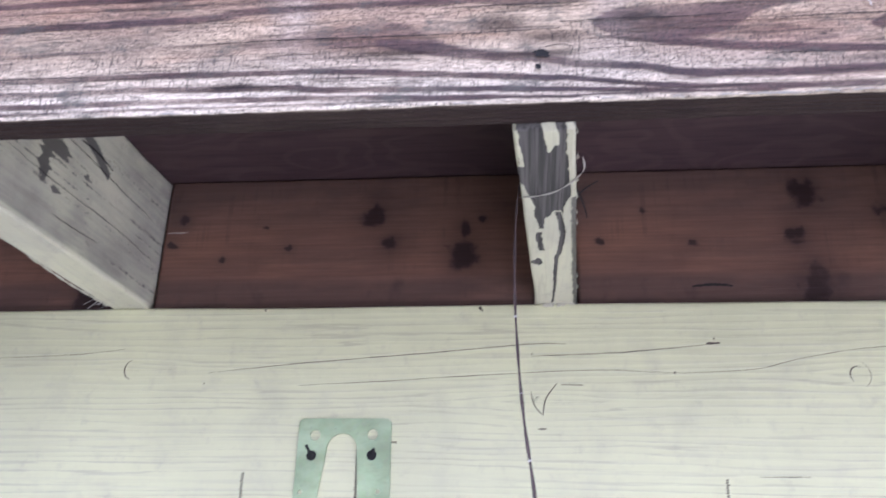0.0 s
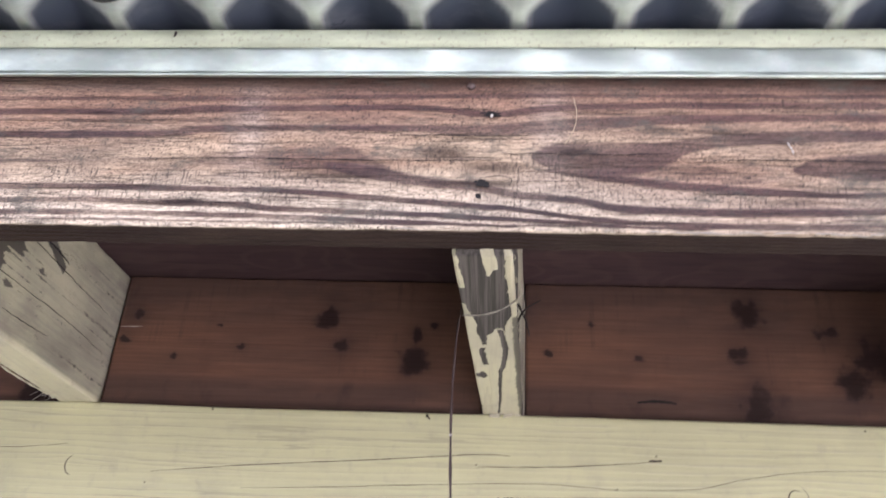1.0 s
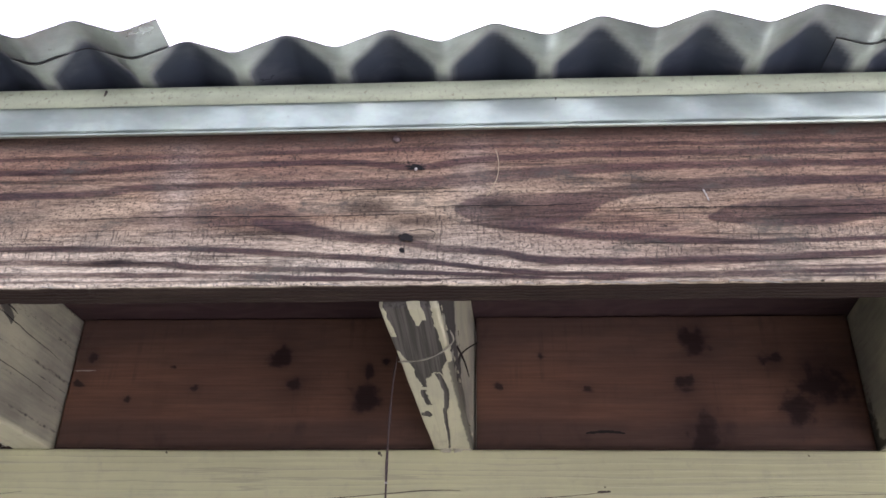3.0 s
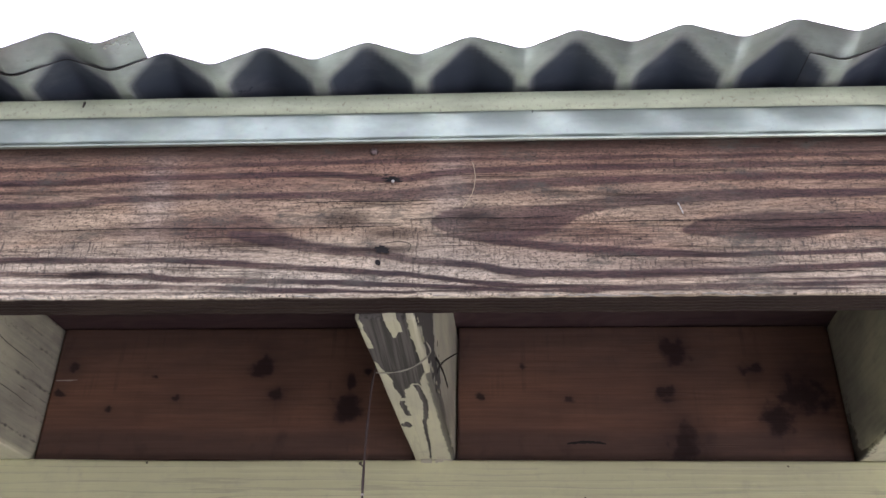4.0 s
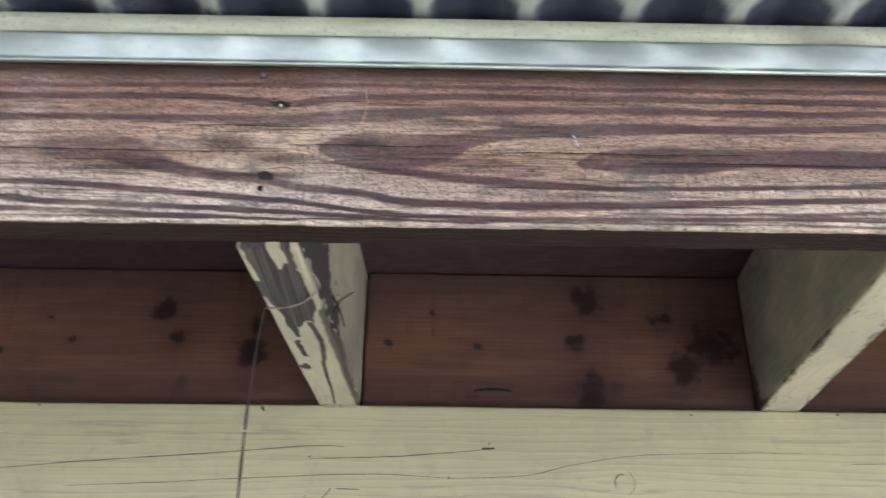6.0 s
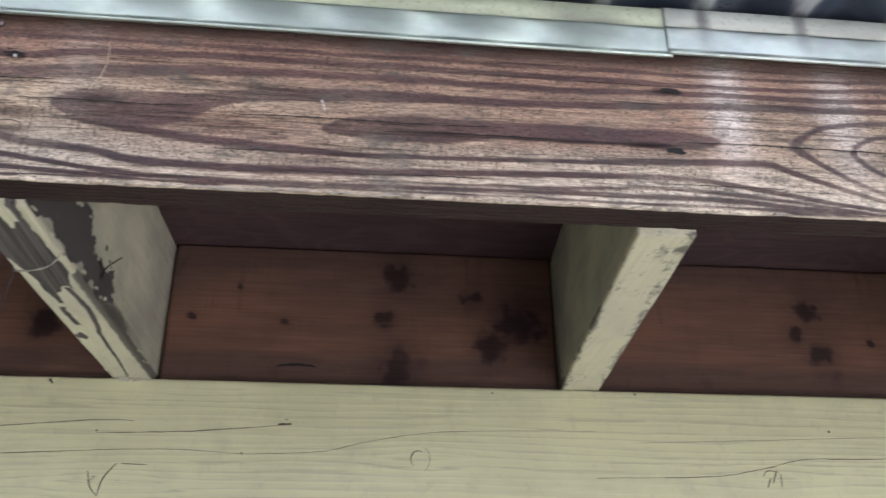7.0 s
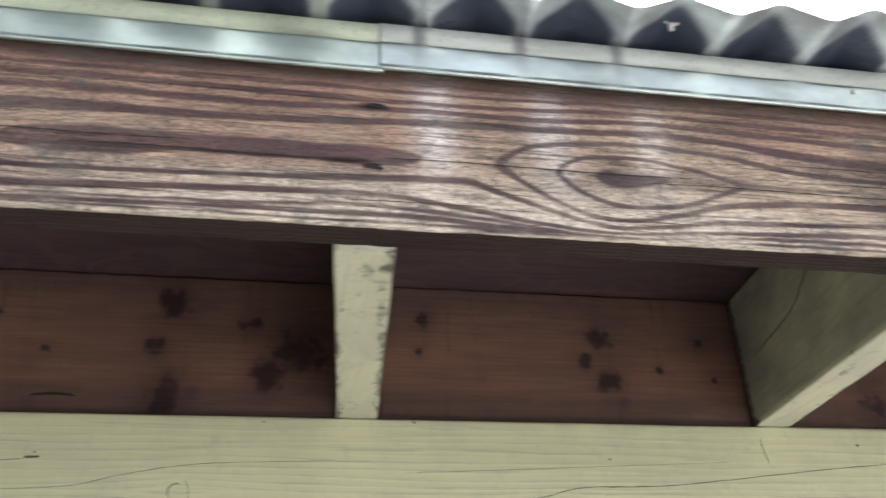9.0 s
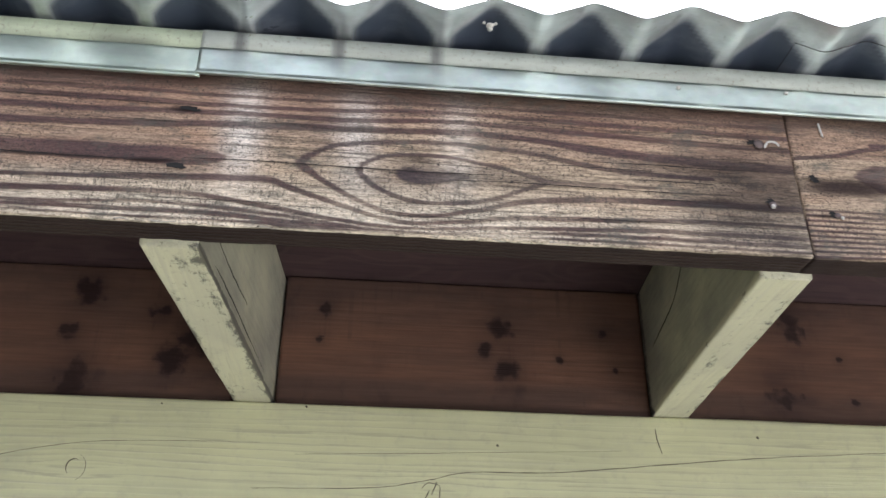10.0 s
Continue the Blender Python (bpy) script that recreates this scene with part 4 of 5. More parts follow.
def wear_b(ac, bk, up):
    under = up < 0.03
    wob = 0.035 * lattice(bk * 14, ac * 3, 92) + 0.03 * lattice(bk * 45, ac * 9, 93)
    # how far the paint still reaches in from either edge, and where the bare patch ends
    left = np.interp(bk, (0.0, 0.14, 0.15, 0.21, 0.22, 0.33, 0.45), (0.11, 0.12, -0.1, -0.1, 0.03, 0.22, 0.24)) + wob
    right = np.interp(bk, (0.0, 0.10, 0.28, 0.31, 0.36, 0.45), (0.86, 0.88, 0.90, 0.82, 0.77, 0.76)) + wob
    end = np.interp(ac, (0.0, 0.2, 0.36, 0.40, 0.75), (0.44, 0.44, 0.43, 0.385, 0.375)) + 0.5 * wob
    gone = (ac > left) & (ac < right) & (bk < end)
    chip = (np.abs(ac - 0.63 - wob) < 0.12) & (bk < 0.075 + 0.6 * wob)
    mid = np.interp(bk, (0.36, 0.385, 0.485, 0.54, 0.645, 0.87, 0.97), (0.67, 0.69, 0.74, 0.69, 0.57, 0.475, 0.40))
    slit = (np.abs(ac - mid - 0.4 * wob) < np.interp(bk, (0.36, 0.5, 0.97), (0.06, 0.055, 0.025))) & (bk > 0.36) & (bk < 0.97)
    patch = (np.abs(ac - 0.26 - wob) < 0.065) & (np.abs(bk - 0.525) < 0.055) | (np.abs(ac - 0.14 - 2 * wob) < 0.05) & (np.abs(bk - 0.655) < 0.022 + 0.3 * wob)
    bare = np.where(under, np.where((gone & ~chip) | slit | patch, 1.0, 0.05), 0.12)
    # the side: a long wedge gone grey and black above a fringe of paint
    side = (ac > 0.97) & (up > 0.02)
    edge = 0.52 - 0.68 * bk + 0.10 * lattice(bk * 18, up * 9, 95) + 0.05 * lattice(bk * 60, up * 30, 96)
    fringe = 0.03 + 0.06 * lattice(bk * 26, up * 0, 97)
    wedge = side & (up < edge) & (up > fringe) & (bk < 0.50 + 0.06 * lattice(up * 30, bk * 0, 99))
    bare = np.where(wedge, 1.0, np.where(side, 0.12, bare))
    mould_dark = np.where(side, wedge * (0.85 + 0.3 * lattice(bk * 9, up * 14, 98)) + 0.5 * blob(bk, up, 0.58, 0.07, 0.14, 0.07) + 0.5 * np.clip(0.14 - up, 0, 1) * 5 * (bk > 0.45), 0.0)
    mould_dark = mould_dark + under * (np.clip((ac - 0.80) / 0.15, 0, 1) * 0.72 * (bk > 0.28) + 0.25 * (ac < 0.06) * (bk > 0.4))
    return bare, mould_dark


def wear_c(ac, bk, up):
    under = up < 0.03
    mould_dark = under * (0.26 * np.clip((ac - 0.72) / 0.25, 0, 1) * (0.6 + 0.8 * lattice(bk * 22, ac * 5, 97)) + 0.26 * np.clip((0.22 - ac) / 0.2, 0, 1) * (0.4 + 0.8 * lattice(bk * 18, ac * 5, 98)) + 0.30 + 0.2 * blob(ac, bk, 0.6, 0.07, 0.25, 0.04) + 0.2 * np.clip(lattice(ac * 2.5, bk * 34, 101) - 0.35, 0, 1))
    # right side darker low down, left side darker towards the blocking
    mould_dark = mould_dark + (ac > 0.98) * 0.35 * np.clip(0.2 - up, 0, 1) * 5 + (ac < 0.02) * (0.75 * np.clip((bk - 0.90) / 0.08, 0, 1) * np.clip(1 - up, 0, 1))
    return 0.10 + 0.1 * (ac > 0.98) + under * 0.05, mould_dark


def wear_d(ac, bk, up):
    under = up < 0.03
    mould_dark = under * (0.29 + 0.2 * np.clip(lattice(ac * 2.5, bk * 30, 102) - 0.3, 0, 1) + 0.22 * np.clip((ac - 0.7) / 0.25, 0, 1) * (0.6 + 0.8 * lattice(bk * 22, ac * 5, 99)) + 0.1 * blob(ac, bk, 0.3, 0.5, 0.2, 0.3)) + (ac < 0.02) * 0.6 * np.clip((bk - 0.95) / 0.04, 0, 1)
    return 0.10 + 0 * ac, mould_dark


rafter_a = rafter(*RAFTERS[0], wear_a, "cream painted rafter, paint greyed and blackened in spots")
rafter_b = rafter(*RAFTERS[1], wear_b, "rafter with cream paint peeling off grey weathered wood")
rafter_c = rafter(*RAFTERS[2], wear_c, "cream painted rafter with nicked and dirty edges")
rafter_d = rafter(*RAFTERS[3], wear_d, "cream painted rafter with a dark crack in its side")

# a curl of lifted paint across the bare patch
curl = smooth_line([(0.214, 0.690, SEAT_Z - 0.001), (0.228, 0.684, SEAT_Z - 0.003), (0.242, 0.676, SEAT_Z - 0.002), (0.2545, 0.655, SEAT_Z - 0.001), (0.2535, 0.635, SEAT_Z - 0.001)], 8)
from_data("paint_curl", *tube(curl, [0.0002 + 0.0005 * abs(math.sin(i * 0.4)) for i in range(len(curl))], 5), WEB, rafter_b)


# lifted flakes of paint along the worn arris, and a dead twig caught there
for i in range(16):
    t = random.uniform(0.03, 0.97)
    fx, fy, fz = RAFTERS[1][0] + RAFTERS[1][1] * (1 - t), BACK_Y + t * (BLOCK_Y - BACK_Y), SEAT_Z + random.uniform(-0.0005, 0.010)
    if i % 4 == 3:
        fx, fz = fx - WIDE + 0.001, SEAT_Z
    ln, wd, bend = random.uniform(0.003, 0.008), random.uniform(0.0015, 0.0035), random.uniform(0.0006, 0.0024)
    verts, faces = [], []
    for k in range(4):
        u = k / 3 - 0.5
        for side in (0, 1):
            for thick in (0, 0.0004):
                verts.append((fx + 0.0003 + thick + bend * (0.5 - abs(u)) * (1.4 - side), fy + u * ln + 0.0012 * side, fz + (side - 0.5) * wd + 0.0008 * u))
    for k in range(3):
        a, b = 4 * k, 4 * (k + 1)
        faces += [(a, b, b + 2, a + 2), (a + 1, a + 3, b + 3, b + 1), (a, a + 1, b + 1, b), (a + 2, b + 2, b + 3, a + 3)]
    faces += [(0, 2, 3, 1), (12, 13, 15, 14)]
    from_data("paint_flake", verts, faces, FLAKE, rafter_b)
for pts in (((0.2525, 0.742, 2.186), (0.2580, 0.736, 2.196), (0.2700, 0.728, 2.201)), ((0.2535, 0.733, 2.200), (0.2590, 0.738, 2.190), (0.2625, 0.746, 2.180))):
    v = smooth_line(pts, 6)
    tagged(from_data("twig", *tube(v, [0.0010 - 0.0006 * k / len(v) for k in range(len(v))], 6), TWIG), "tiny dark twig caught on the peeling rafter", "twig")

def chip(name, at, size, turn, mat, parent=None):
    """A small curled flake with thickness, lying against what is behind it."""
    bm = bmesh.new()
    bmesh.ops.create_grid(bm, x_segments=6, y_segments=4, size=0.5)
    for v in bm.verts:
        u, w = v.co.x, v.co.y
        ragged = 1 + 0.35 * noise.noise(Vector((u * 5 + at[0] * 90, w * 5, 1)))
        v.co = Vector((u * size[0] * ragged, -0.25 * size[1] * (0.25 - u * u), w * size[1] * ragged))
    top = bmesh.ops.extrude_face_region(bm, geom=list(bm.faces))
    for v in top["geom"]:
        if isinstance(v, bmesh.types.BMVert):
            v.co.y -= 0.0005
    bmesh.ops.recalc_face_normals(bm, faces=list(bm.faces))
    bm.transform(pose(*at, 0, turn, 0))
    return bm_part(name, bm, mat, parent)


# broken paint at the foot of the peeling rafter, lapping over the beam
for cx, cz, w, h, turn in ((0.2355, 2.1702, 0.010, 0.0042, 2), (0.2475, 2.1706, 0.009, 0.0040, -6), (0.2560, 2.1716, 0.007, 0.0030, 8), (0.2405, 2.1742, 0.011, 0.0026, -3)):
    chip("paint_flake", (cx, BEAM_Y - 0.0008, cz), (w, h), turn, FLAKE, rafter_b)
# splits in the sides of the greyed and the far rafter
def side_split(pts, width, rafter_at, face, parent):
    (right, shift), line = rafter_at, smooth_line([(0, y, z) for y, z in pts], 8)
    out = []
    for p in line:
        x = right + shift * (BLOCK_Y - p.y) / (BLOCK_Y - BACK_Y) - (WIDE if face < 0 else 0)
        out.append((x + 0.0001 * face, p.y + 0.0010 * float(lattice(p.y * 160, p.z * 40, 121)), p.z + 0.0008 * float(lattice(p.y * 220, p.z * 60, 122))))
    n = len(out)
    from_data("crack", *tube(out, [width * (0.25 + 0.75 * math.sin(math.pi * (i + 0.5) / n)) for i in range(n)], 5), BLACK, parent)


side_split(((0.745, 2.193), (0.774, 2.194), (0.814, 2.197)), 0.0004, RAFTERS[0], 1, rafter_a)
side_split(((0.764, 2.270), (0.789, 2.272), (0.815, 2.268)), 0.0009, RAFTERS[0], 1, rafter_a)
side_split(((0.700, 2.262), (0.770, 2.262), (0.840, 2.258), (0.900, 2.255)), 0.0004, RAFTERS[0], 1, rafter_a)
side_split(((0.660, 2.222), (0.740, 2.219), (0.830, 2.221), (0.905, 2.217)), 0.0004, RAFTERS[0], 1, rafter_a)
side_split(((0.735, 2.292), (0.753, 2.272), (0.795, 2.246), (0.853, 2.238), (0.889, 2.234)), 0.0006, RAFTERS[3], -1, rafter_d)
side_split(((0.610, 2.205), (0.680, 2.200), (0.760, 2.203)), 0.0005, RAFTERS[2], 1, rafter_c)
side_split(((0.650, 2.182), (0.720, 2.1835), (0.860, 2.1815)), 0.0005, RAFTERS[2], 1, rafter_c)
# a strip of paint hangs along the lower arris of the greyed rafter
strip = []
for i in range(30):
    y = 0.78 + 0.127 * i / 29
    x = RAFTERS[0][0] - WIDE + RAFTERS[0][1] * (BLOCK_Y - y) / (BLOCK_Y - BACK_Y)
    strip.append((x - 0.0004 - 0.0008 * math.sin(i / 29 * math.pi), y, SEAT_Z + 0.0006 - 0.0012 * math.sin(i / 29 * math.pi) ** 2))
from_data("paint_strip", *tube(strip, [0.0004 + 0.0008 * abs(math.sin(i * 0.7)) for i in range(len(strip))], 6), FLAKE, rafter_a)

# old web at the foot of the greyed rafter
for i in range(5):
    x0 = RAFTERS[0][0] - WIDE - 0.004 * i
    v = smooth_line([(x0 + 0.006, BLOCK_Y - 0.012, SEAT_Z + 0.001), (x0 - 0.002, BLOCK_Y - 0.004 + 0.001 * i, SEAT_Z + 0.006 + 0.002 * i), (x0 - 0.016, BLOCK_Y - 0.001, SEAT_Z + 0.001 + 0.005 * (i % 3))], 6)
    tagged(from_data("web_strand", *tube(v, 0.00035 + 0.0002 * (i % 2), 5), WEB), "pale dusty web strand at a rafter foot", "web")

# specks of dirt along the top of the beam
for x, z, r in ((0.174, 2.1675, 0.0016), (0.1755, 2.1655, 0.0010), (-0.029, 2.1680, 0.0011), (0.380, 2.1370, 0.0008), (0.884, 2.1365, 0.0012), (1.146, 2.1530, 0.0014), (0.70, 2.168, 0.0012), (0.565, 2.166, 0.0009), (0.22, 2.124, 0.0008), (-0.08, 2.098, 0.0007), (0.344, 2.1065, 0.0010)):
    bm = bmesh.new()
    bmesh.ops.create_icosphere(bm, subdivisions=2, radius=r)
    for v in bm.verts:
        v.co = Vector((x, BEAM_Y - 0.0001, z)) + Vector((v.co.x * (1 + 0.5 * noise.noise(v.co * 900)), v.co.y * 0.4, v.co.z * (1 + 0.5 * noise.noise(v.co * 700))))
    bm_part("dirt_speck", bm, CRACK, beam)


# ---- hanger plate on the beam ----
def hanger_plate():
    y0, y1 = BEAM_Y - 0.0022, BEAM_Y - 0.0004
    left, right, top, low = 0.0138, 0.0965, 2.0655, 1.955

    def hole(cx, cz, r, n=14):
        return [(cx + r * math.cos(2 * math.pi * i / n), cz + r * math.sin(2 * math.pi * i / n)) for i in range(n)]
    outer = []
    for cx, cz, a0 in ((right - 0.005, top - 0.005, 0), (left + 0.005, top - 0.005, 90)):
        outer += [(cx + 0.005 * math.cos(radians(a0 + 22.5 * i)), cz + 0.005 * math.sin(radians(a0 + 22.5 * i))) for i in range(5)]
    # the slot with a rounded head, open to the foot
    arch = [(0.0315, low), (0.0345, 2.002), (0.0395, 2.035)] + [(0.0533 - 0.0137 * math.cos(radians(a)), 2.038 + 0.0145 * math.sin(radians(a))) for a in range(10, 171, 16)] + [(0.0670, 2.033), (0.0695, 2.002), (0.0705, low)]
    outer += [(left - 0.001, low)] + arch + [(right + 0.0015, low)]
    rings = [outer, hole(0.0290, 2.0508, 0.0048), hole(0.0800, 2.0515, 0.0048), hole(0.0190, 2.0020, 0.0021), hole(0.0870, 2.0030, 0.0021)]
    bm = bmesh.new()
    edges = []
    for pts in rings:
        vs = [bm.verts.new((x, y0, z)) for x, z in pts]
        edges += [bm.edges.new((vs[i], vs[(i + 1) % len(vs)])) for i in range(len(vs))]
    bmesh.ops.triangle_fill(bm, use_beauty=True, edges=edges)
    faces = list(bm.faces)
    got = bmesh.ops.extrude_face_region(bm, geom=faces)
    for v in got["geom"]:
        if isinstance(v, bmesh.types.BMVert):
            v.co.y = y1
    bmesh.ops.recalc_face_normals(bm, faces=list(bm.faces))
    ob = bm_part("hanger_plate", bm, PLATE, origin=(0.055, y1, low))
    ob.data.polygons.foreach_set("use_smooth", [False] * len(ob.data.polygons))
    tagged(ob, "zinc-coated steel hanger plate with an arched slot nailed to beam", "metal plate")
    for cx, cz in ((0.0268, 2.0330), (0.0802, 2.0335)):
        bm = bmesh.new()
        bmesh.ops.create_uvsphere(bm, u_segments=12, v_segments=7, radius=0.0044)
        for v in bm.verts:
            v.co = Vector((cx, y0 - 0.0004, cz)) + Vector((v.co.x * (1 + 0.15 * noise.noise(v.co * 400)), v.co.y * 0.35, v.co.z))
        bm_part("nail", bm, BLACK, ob, "blackened nail head")
        bits = smooth_line([(cx, y0 - 0.0008, cz), (cx - 0.003, y0 - 0.0012, cz + 0.005), (cx - 0.0052, y0 - 0.0008, cz + 0.0088)] if cx < 0.05 else [(cx, y0 - 0.0008, cz), (cx + 0.0015, y0 - 0.001, cz + 0.006)], 5)
        from_data("grime_shade", *tube(bits, [0.0009 + 0.0007 * abs(math.sin(i * 1.3)) for i in range(len(bits))], 6), BLACK, ob)
    return ob


hanger_plate()
pin = smooth_line([(0.0945, BEAM_Y - 0.001, 2.0452), (0.1015, BEAM_Y - 0.002, 2.0448)], 4)
tagged(from_data("splinter", *tube(pin, 0.0006, 5), CRACK), "small dark splinter beside the hanger plate", "splinter")


# ---- nails, holes and litter on the fascia ----
def nail_pit(x, z, wide, tall, parent):
    """A dark hollow round a sunk nail."""
    rim, n = [], 18
    for i in range(n):
        a = 2 * math.pi * i / n
        k = 0.85 + 0.45 * float(lattice(i * 1.1, x * 90, 101))
        rim.append((x + wide * k * math.cos(a), z + tall * k * math.sin(a) - 0.25 * tall * math.cos(a)))
    verts = [(x, FACE_Y - 0.0002, z)] + [(a, FACE_Y - 0.0009, b) for a, b in rim]
    faces = [(0, 1 + (i + 1) % n, 1 + i) for i in range(n)]
    return from_data("nail_hole", verts, faces, BLACK, parent)


for x, z, w, t in ((0.2340, 2.2590, 0.0068, 0.0026), (0.2295, 2.2075, 0.0050, 0.0032), (0.2270, 2.1985, 0.0018, 0.0022), (0.6285, 2.2615, 0.0068, 0.0023), (0.6265, 2.2165, 0.0066, 0.0027)):
    nail_pit(x, z, w, t, fascia_long)
for x, z in ((1.0525, 2.2370), (1.0610, 2.2090)):
    nail_pit(x, z, 0.0038, 0.0030, fascia_short)


def nail_head(x, z, parent, r=0.0040):
    bm = bmesh.new()
    bmesh.ops.create_cone(bm, cap_ends=True, segments=14, radius1=r, radius2=r * 0.8, depth=0.0016)
    for v in bm.verts:
        v.co = Vector((x + v.co.x, FACE_Y - 0.0006 - v.co.z, z + v.co.y))
    bm_part("nail", bm, STEEL, parent)


nail_pit(1.0150, 2.2640, 0.0062, 0.0030, fascia_long)
nail_head(1.0180, 2.2635, fascia_long)
nail_head(0.2200, 2.2815, fascia_long, 0.0028)
nail_pit(1.0185, 2.2165, 0.0038, 0.0030, fascia_long)
nail_head(1.0195, 2.2140, fascia_long, 0.0028)
nail_head(1.0640, 2.2085, fascia_short, 0.0026)
flake = smooth_line([(1.0215, FACE_Y - 0.0012, 2.2605), (1.0240, FACE_Y - 0.0022, 2.2645), (1.0290, FACE_Y - 0.0025, 2.2645), (1.0320, FACE_Y - 0.0015, 2.2625)], 6)
tagged(from_data("white_curl", *tube(flake, 0.0008, 6), WHITE), "small white curled fleck stuck beside a nail", "fleck")
hair = smooth_line([(0.2845, FACE_Y - 0.001, 2.2715), (0.2862, FACE_Y - 0.0025, 2.2600), (0.2850, FACE_Y - 0.0025, 2.2490), (0.2815, FACE_Y - 0.002, 2.2410), (0.2785, FACE_Y - 0.001, 2.2365)], 8)
tagged(from_data("straw", *tube(hair, 0.00022, 5), STRAW), "thin pale straw clinging to the fascia", "straw")
for pts in (((0.4115, 2.2390), (0.4130, 2.2345), (0.4140, 2.2310)), ((1.0655, 2.2850), (1.0660, 2.2780), (1.0665, 2.2735))):
    v = smooth_line([(x, FACE_Y - 0.0009, z) for x, z in pts], 5)
    tagged(from_data("fibre", *tube(v, [(0.0002 if pts[0][0] < 1 else 0.0005) + 0.0002 * (i % 3) for i in range(len(v))], 5), WHITE), "short pale fibre stuck to the fascia", "fibre")
cob = smooth_line([(0.2305, FACE_Y - 0.0008, 2.2120), (0.2400, FACE_Y - 0.0014, 2.2128), (0.2465, FACE_Y - 0.0012, 2.2105), (0.2450, FACE_Y - 0.0008, 2.2060)], 6)
tagged(from_data("dark_fibre", *tube(cob, 0.0003, 5), CRACK), "fine dark fibre curling from a nail hole", "fibre")

# drying checks that run with the grain
CHECK = plain("drying_check", (0.022, 0.016, 0.014), 0.95)
for x0, length, h in ((0.17, 0.09, 0.0665), (0.24, 0.10, 0.0535), (0.02, 0.22, 0.0480), (0.36, 0.16, 0.0500), (0.63, 0.20, 0.0475), (0.80, 0.20, 0.0430), (0.45, 0.17, 0.0440), (0.90, 0.12, 0.0640)):
    split(((x0, LOW_Z + h), (x0 + 0.35 * length, LOW_Z + h + 0.0008), (x0 + 0.7 * length, LOW_Z + h + 0.0002), (x0 + length, LOW_Z + h + 0.0012)), 0.0011, fascia_long, FACE_Y - 0.0003, "drying_check", CHECK)
for i in range(26):
    x0, length, h = random.uniform(-0.15, 0.98), random.uniform(0.02, 0.085), random.uniform(0.012, 0.10)
    length = min(length, 1.035 - x0)
    tilt = random.uniform(-0.012, 0.012)
    split(((x0, LOW_Z + h), (x0 + 0.5 * length, LOW_Z + h + 0.5 * tilt * length + 0.0003), (x0 + length, LOW_Z + h + tilt * length)), random.uniform(0.0005, 0.0009), fascia_long, FACE_Y - 0.0003, "drying_check", CHECK)

# furred splinters along the lower arris
for i in range(26):
    sx = random.uniform(0.0, 0.95) if i % 2 else random.uniform(0.34, 0.46)
    ln = random.uniform(0.004, 0.016)
    v = smooth_line([(sx, FACE_Y - 0.0002, LOW_Z + 0.0006), (sx + ln * 0.5, FACE_Y - 0.0012, LOW_Z + random.uniform(-0.0012, 0.0008)), (sx + ln, FACE_Y - 0.0010, LOW_Z + random.uniform(-0.0015, 0.0005))], 4)
    from_data("splinter", *tube(v, [0.0005 * (1 - k / len(v)) + 0.0001 for k in range(len(v))], 5), WEB, fascia_long)

# white blobs for the glints on the nails, and a pale drip on the shorter board
for x, z, r in ((0.2335, 2.2572, 0.0010), (1.0190, 2.2125, 0.0016), (1.0665, 2.2065, 0.0012)):
    bm = bmesh.new()
    bmesh.ops.create_icosphere(bm, subdivisions=2, radius=r, matrix=Matrix.Translation((x, FACE_Y - 0.0014, z)))
    for v in bm.verts:
        v.co.z += 0.3 * r * noise.noise(v.co * 900)
    tagged(bm_part("white_fleck_glint", bm, WHITE), "tiny white blob standing in for a glint on a nail", "fleck")

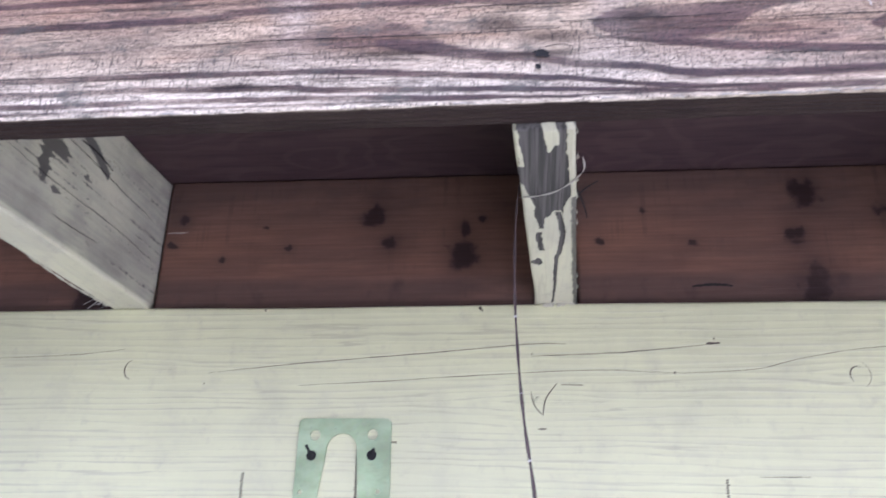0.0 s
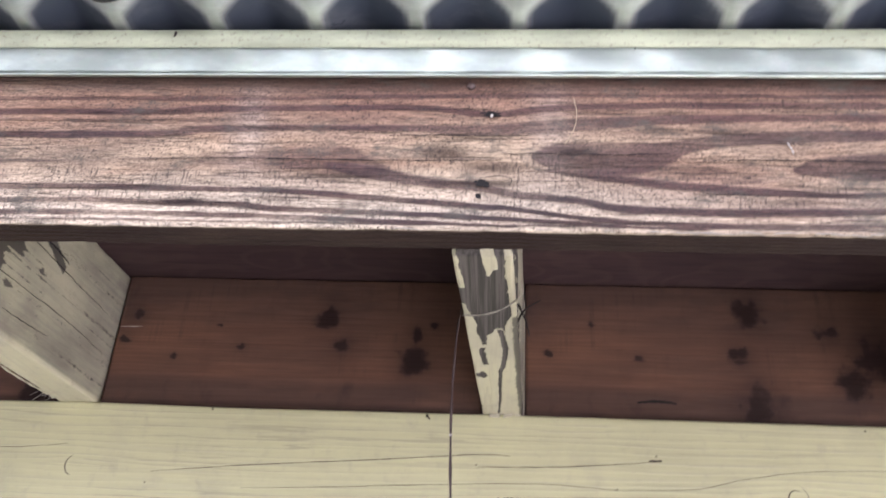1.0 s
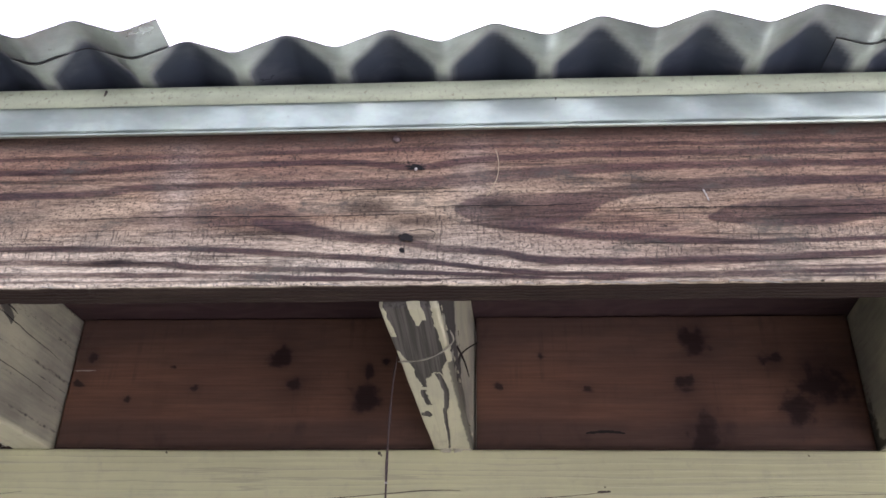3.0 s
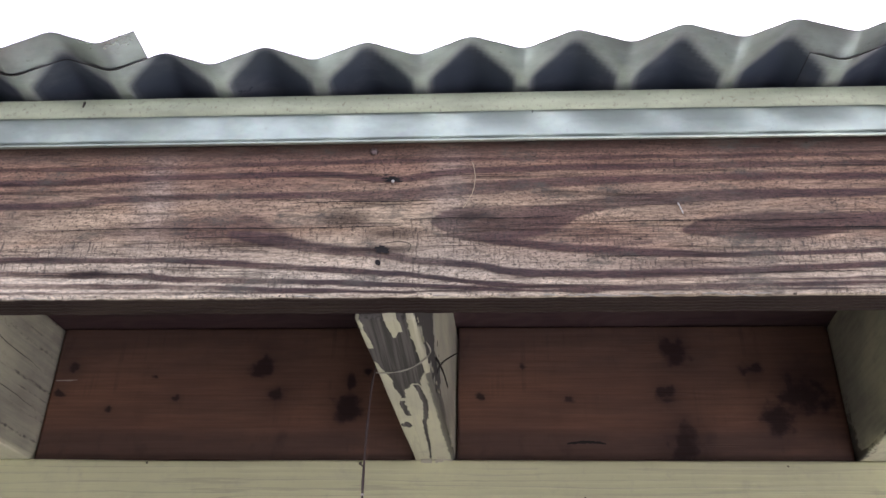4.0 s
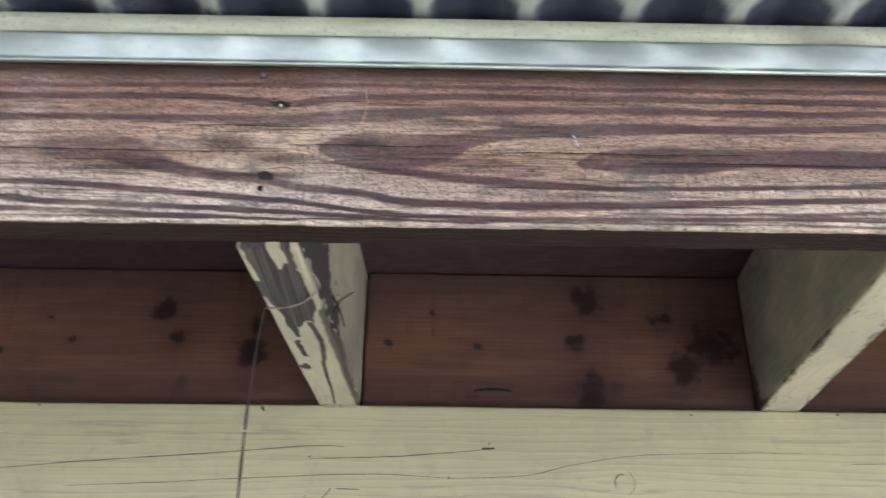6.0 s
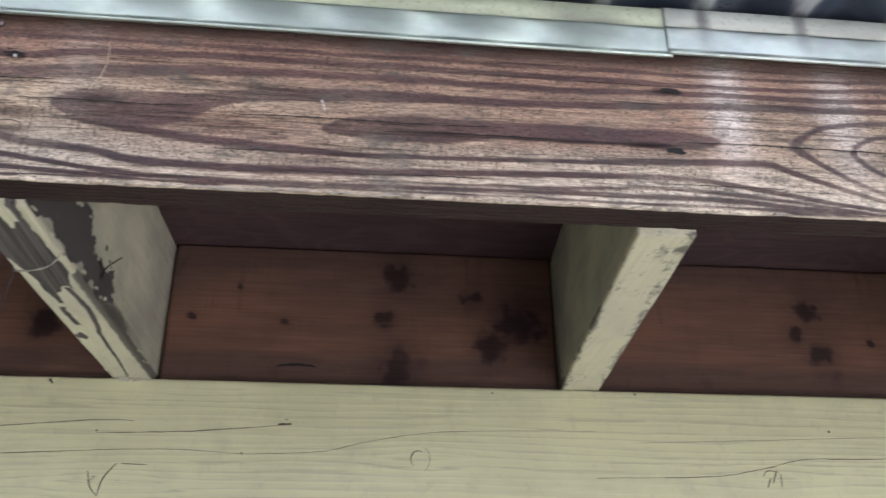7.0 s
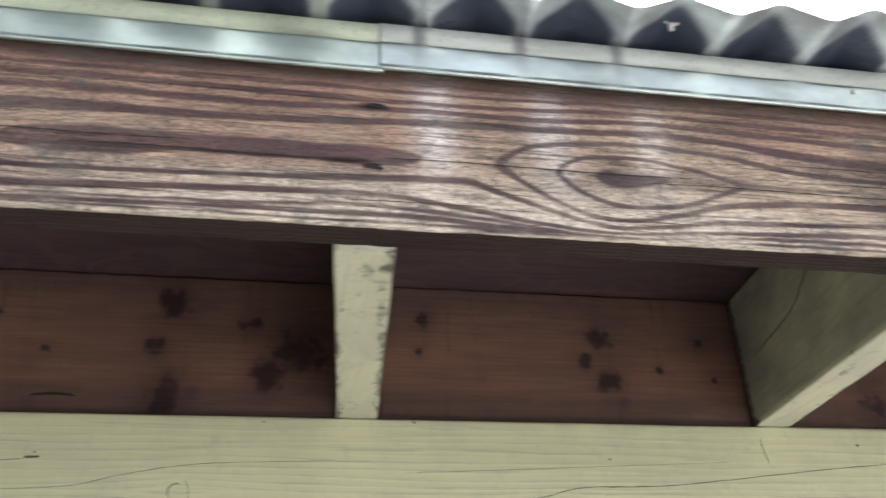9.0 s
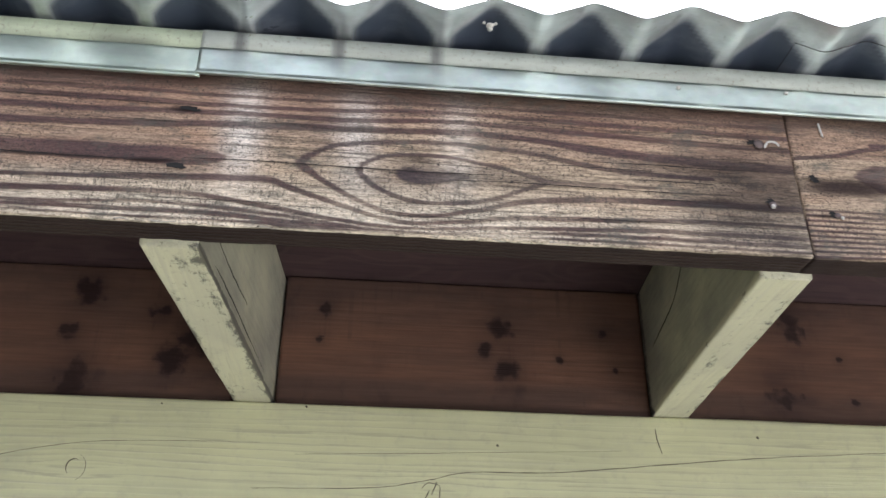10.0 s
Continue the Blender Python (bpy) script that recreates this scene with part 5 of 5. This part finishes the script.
# ---- droppings and dirt on the roof metal ----
for x, z, h in ((0.019, 2.3205, 0.0042), (0.324, 2.3080, 0.0020)):
    v = smooth_line([(x, FACE_Y - 0.0055, z + h / 2), (x + 0.0003, FACE_Y - 0.0060, z), (x - 0.0002, FACE_Y - 0.0058, z - h / 2)], 4)
    tagged(from_data("dirt_drip", *tube(v, [0.22 * h - 0.12 * h * i / len(v) for i in range(len(v))], 6), CUT_EDGE), "small dark drip of dirt on the drip edge", "dirt")
bm = bmesh.new()
for dx, dz, r in ((0, 0, 0.0026), (0.0005, -0.0030, 0.0020), (-0.004, 0.0022, 0.0012), (0.0042, 0.0020, 0.0013), (0.0022, 0.001, 0.0014)):
    m = Matrix.Translation((0.8260 + dx, 0.5585 - dz * 0.5, EDGE_Z + 0.0075 + dz * 0.6)) @ Matrix.Diagonal((r, r, r * 0.7, 1))
    bmesh.ops.create_icosphere(bm, subdivisions=2, radius=1.0, matrix=m)
tagged(bm_part("bird_dropping", bm, WHITE), "small white bird dropping under the roof sheet", "dropping")
for x, z in ((0.963, 2.3040), (1.043, 2.3060)):
    bm = bmesh.new()
    bmesh.ops.create_icosphere(bm, subdivisions=2, radius=0.0016, matrix=Matrix.Translation((x, FACE_Y - 0.0065, z)))
    tagged(bm_part("white_speck", bm, WHITE), "white speck stuck to the drip edge", "speck")

# ---- the stem that hangs from the peeling rafter ----
stem = smooth_line([(0.2140, 0.697, 2.183), (0.2112, 0.694, 2.160), (0.2098, 0.690, 2.110), (0.2115, 0.682, 2.060), (0.2150, 0.672, 2.015), (0.2200, 0.662, 1.975), (0.2240, 0.655, 1.930)], 10)
hang = from_data("hanging_stem", *tube(stem, [0.0006 + 0.0005 * i / len(stem) + 0.0002 * math.sin(i * 0.9) for i in range(len(stem))], 7), STEM)
tagged(hang, "thin dry brown stem hanging from the peeling rafter", "stem")
for k in (25, 36, 46):
    bm = bmesh.new()
    bmesh.ops.create_icosphere(bm, subdivisions=1, radius=0.0012, matrix=Matrix.Translation(stem[k]))
    bm_part("node", bm, WHITE, hang, "pale node")
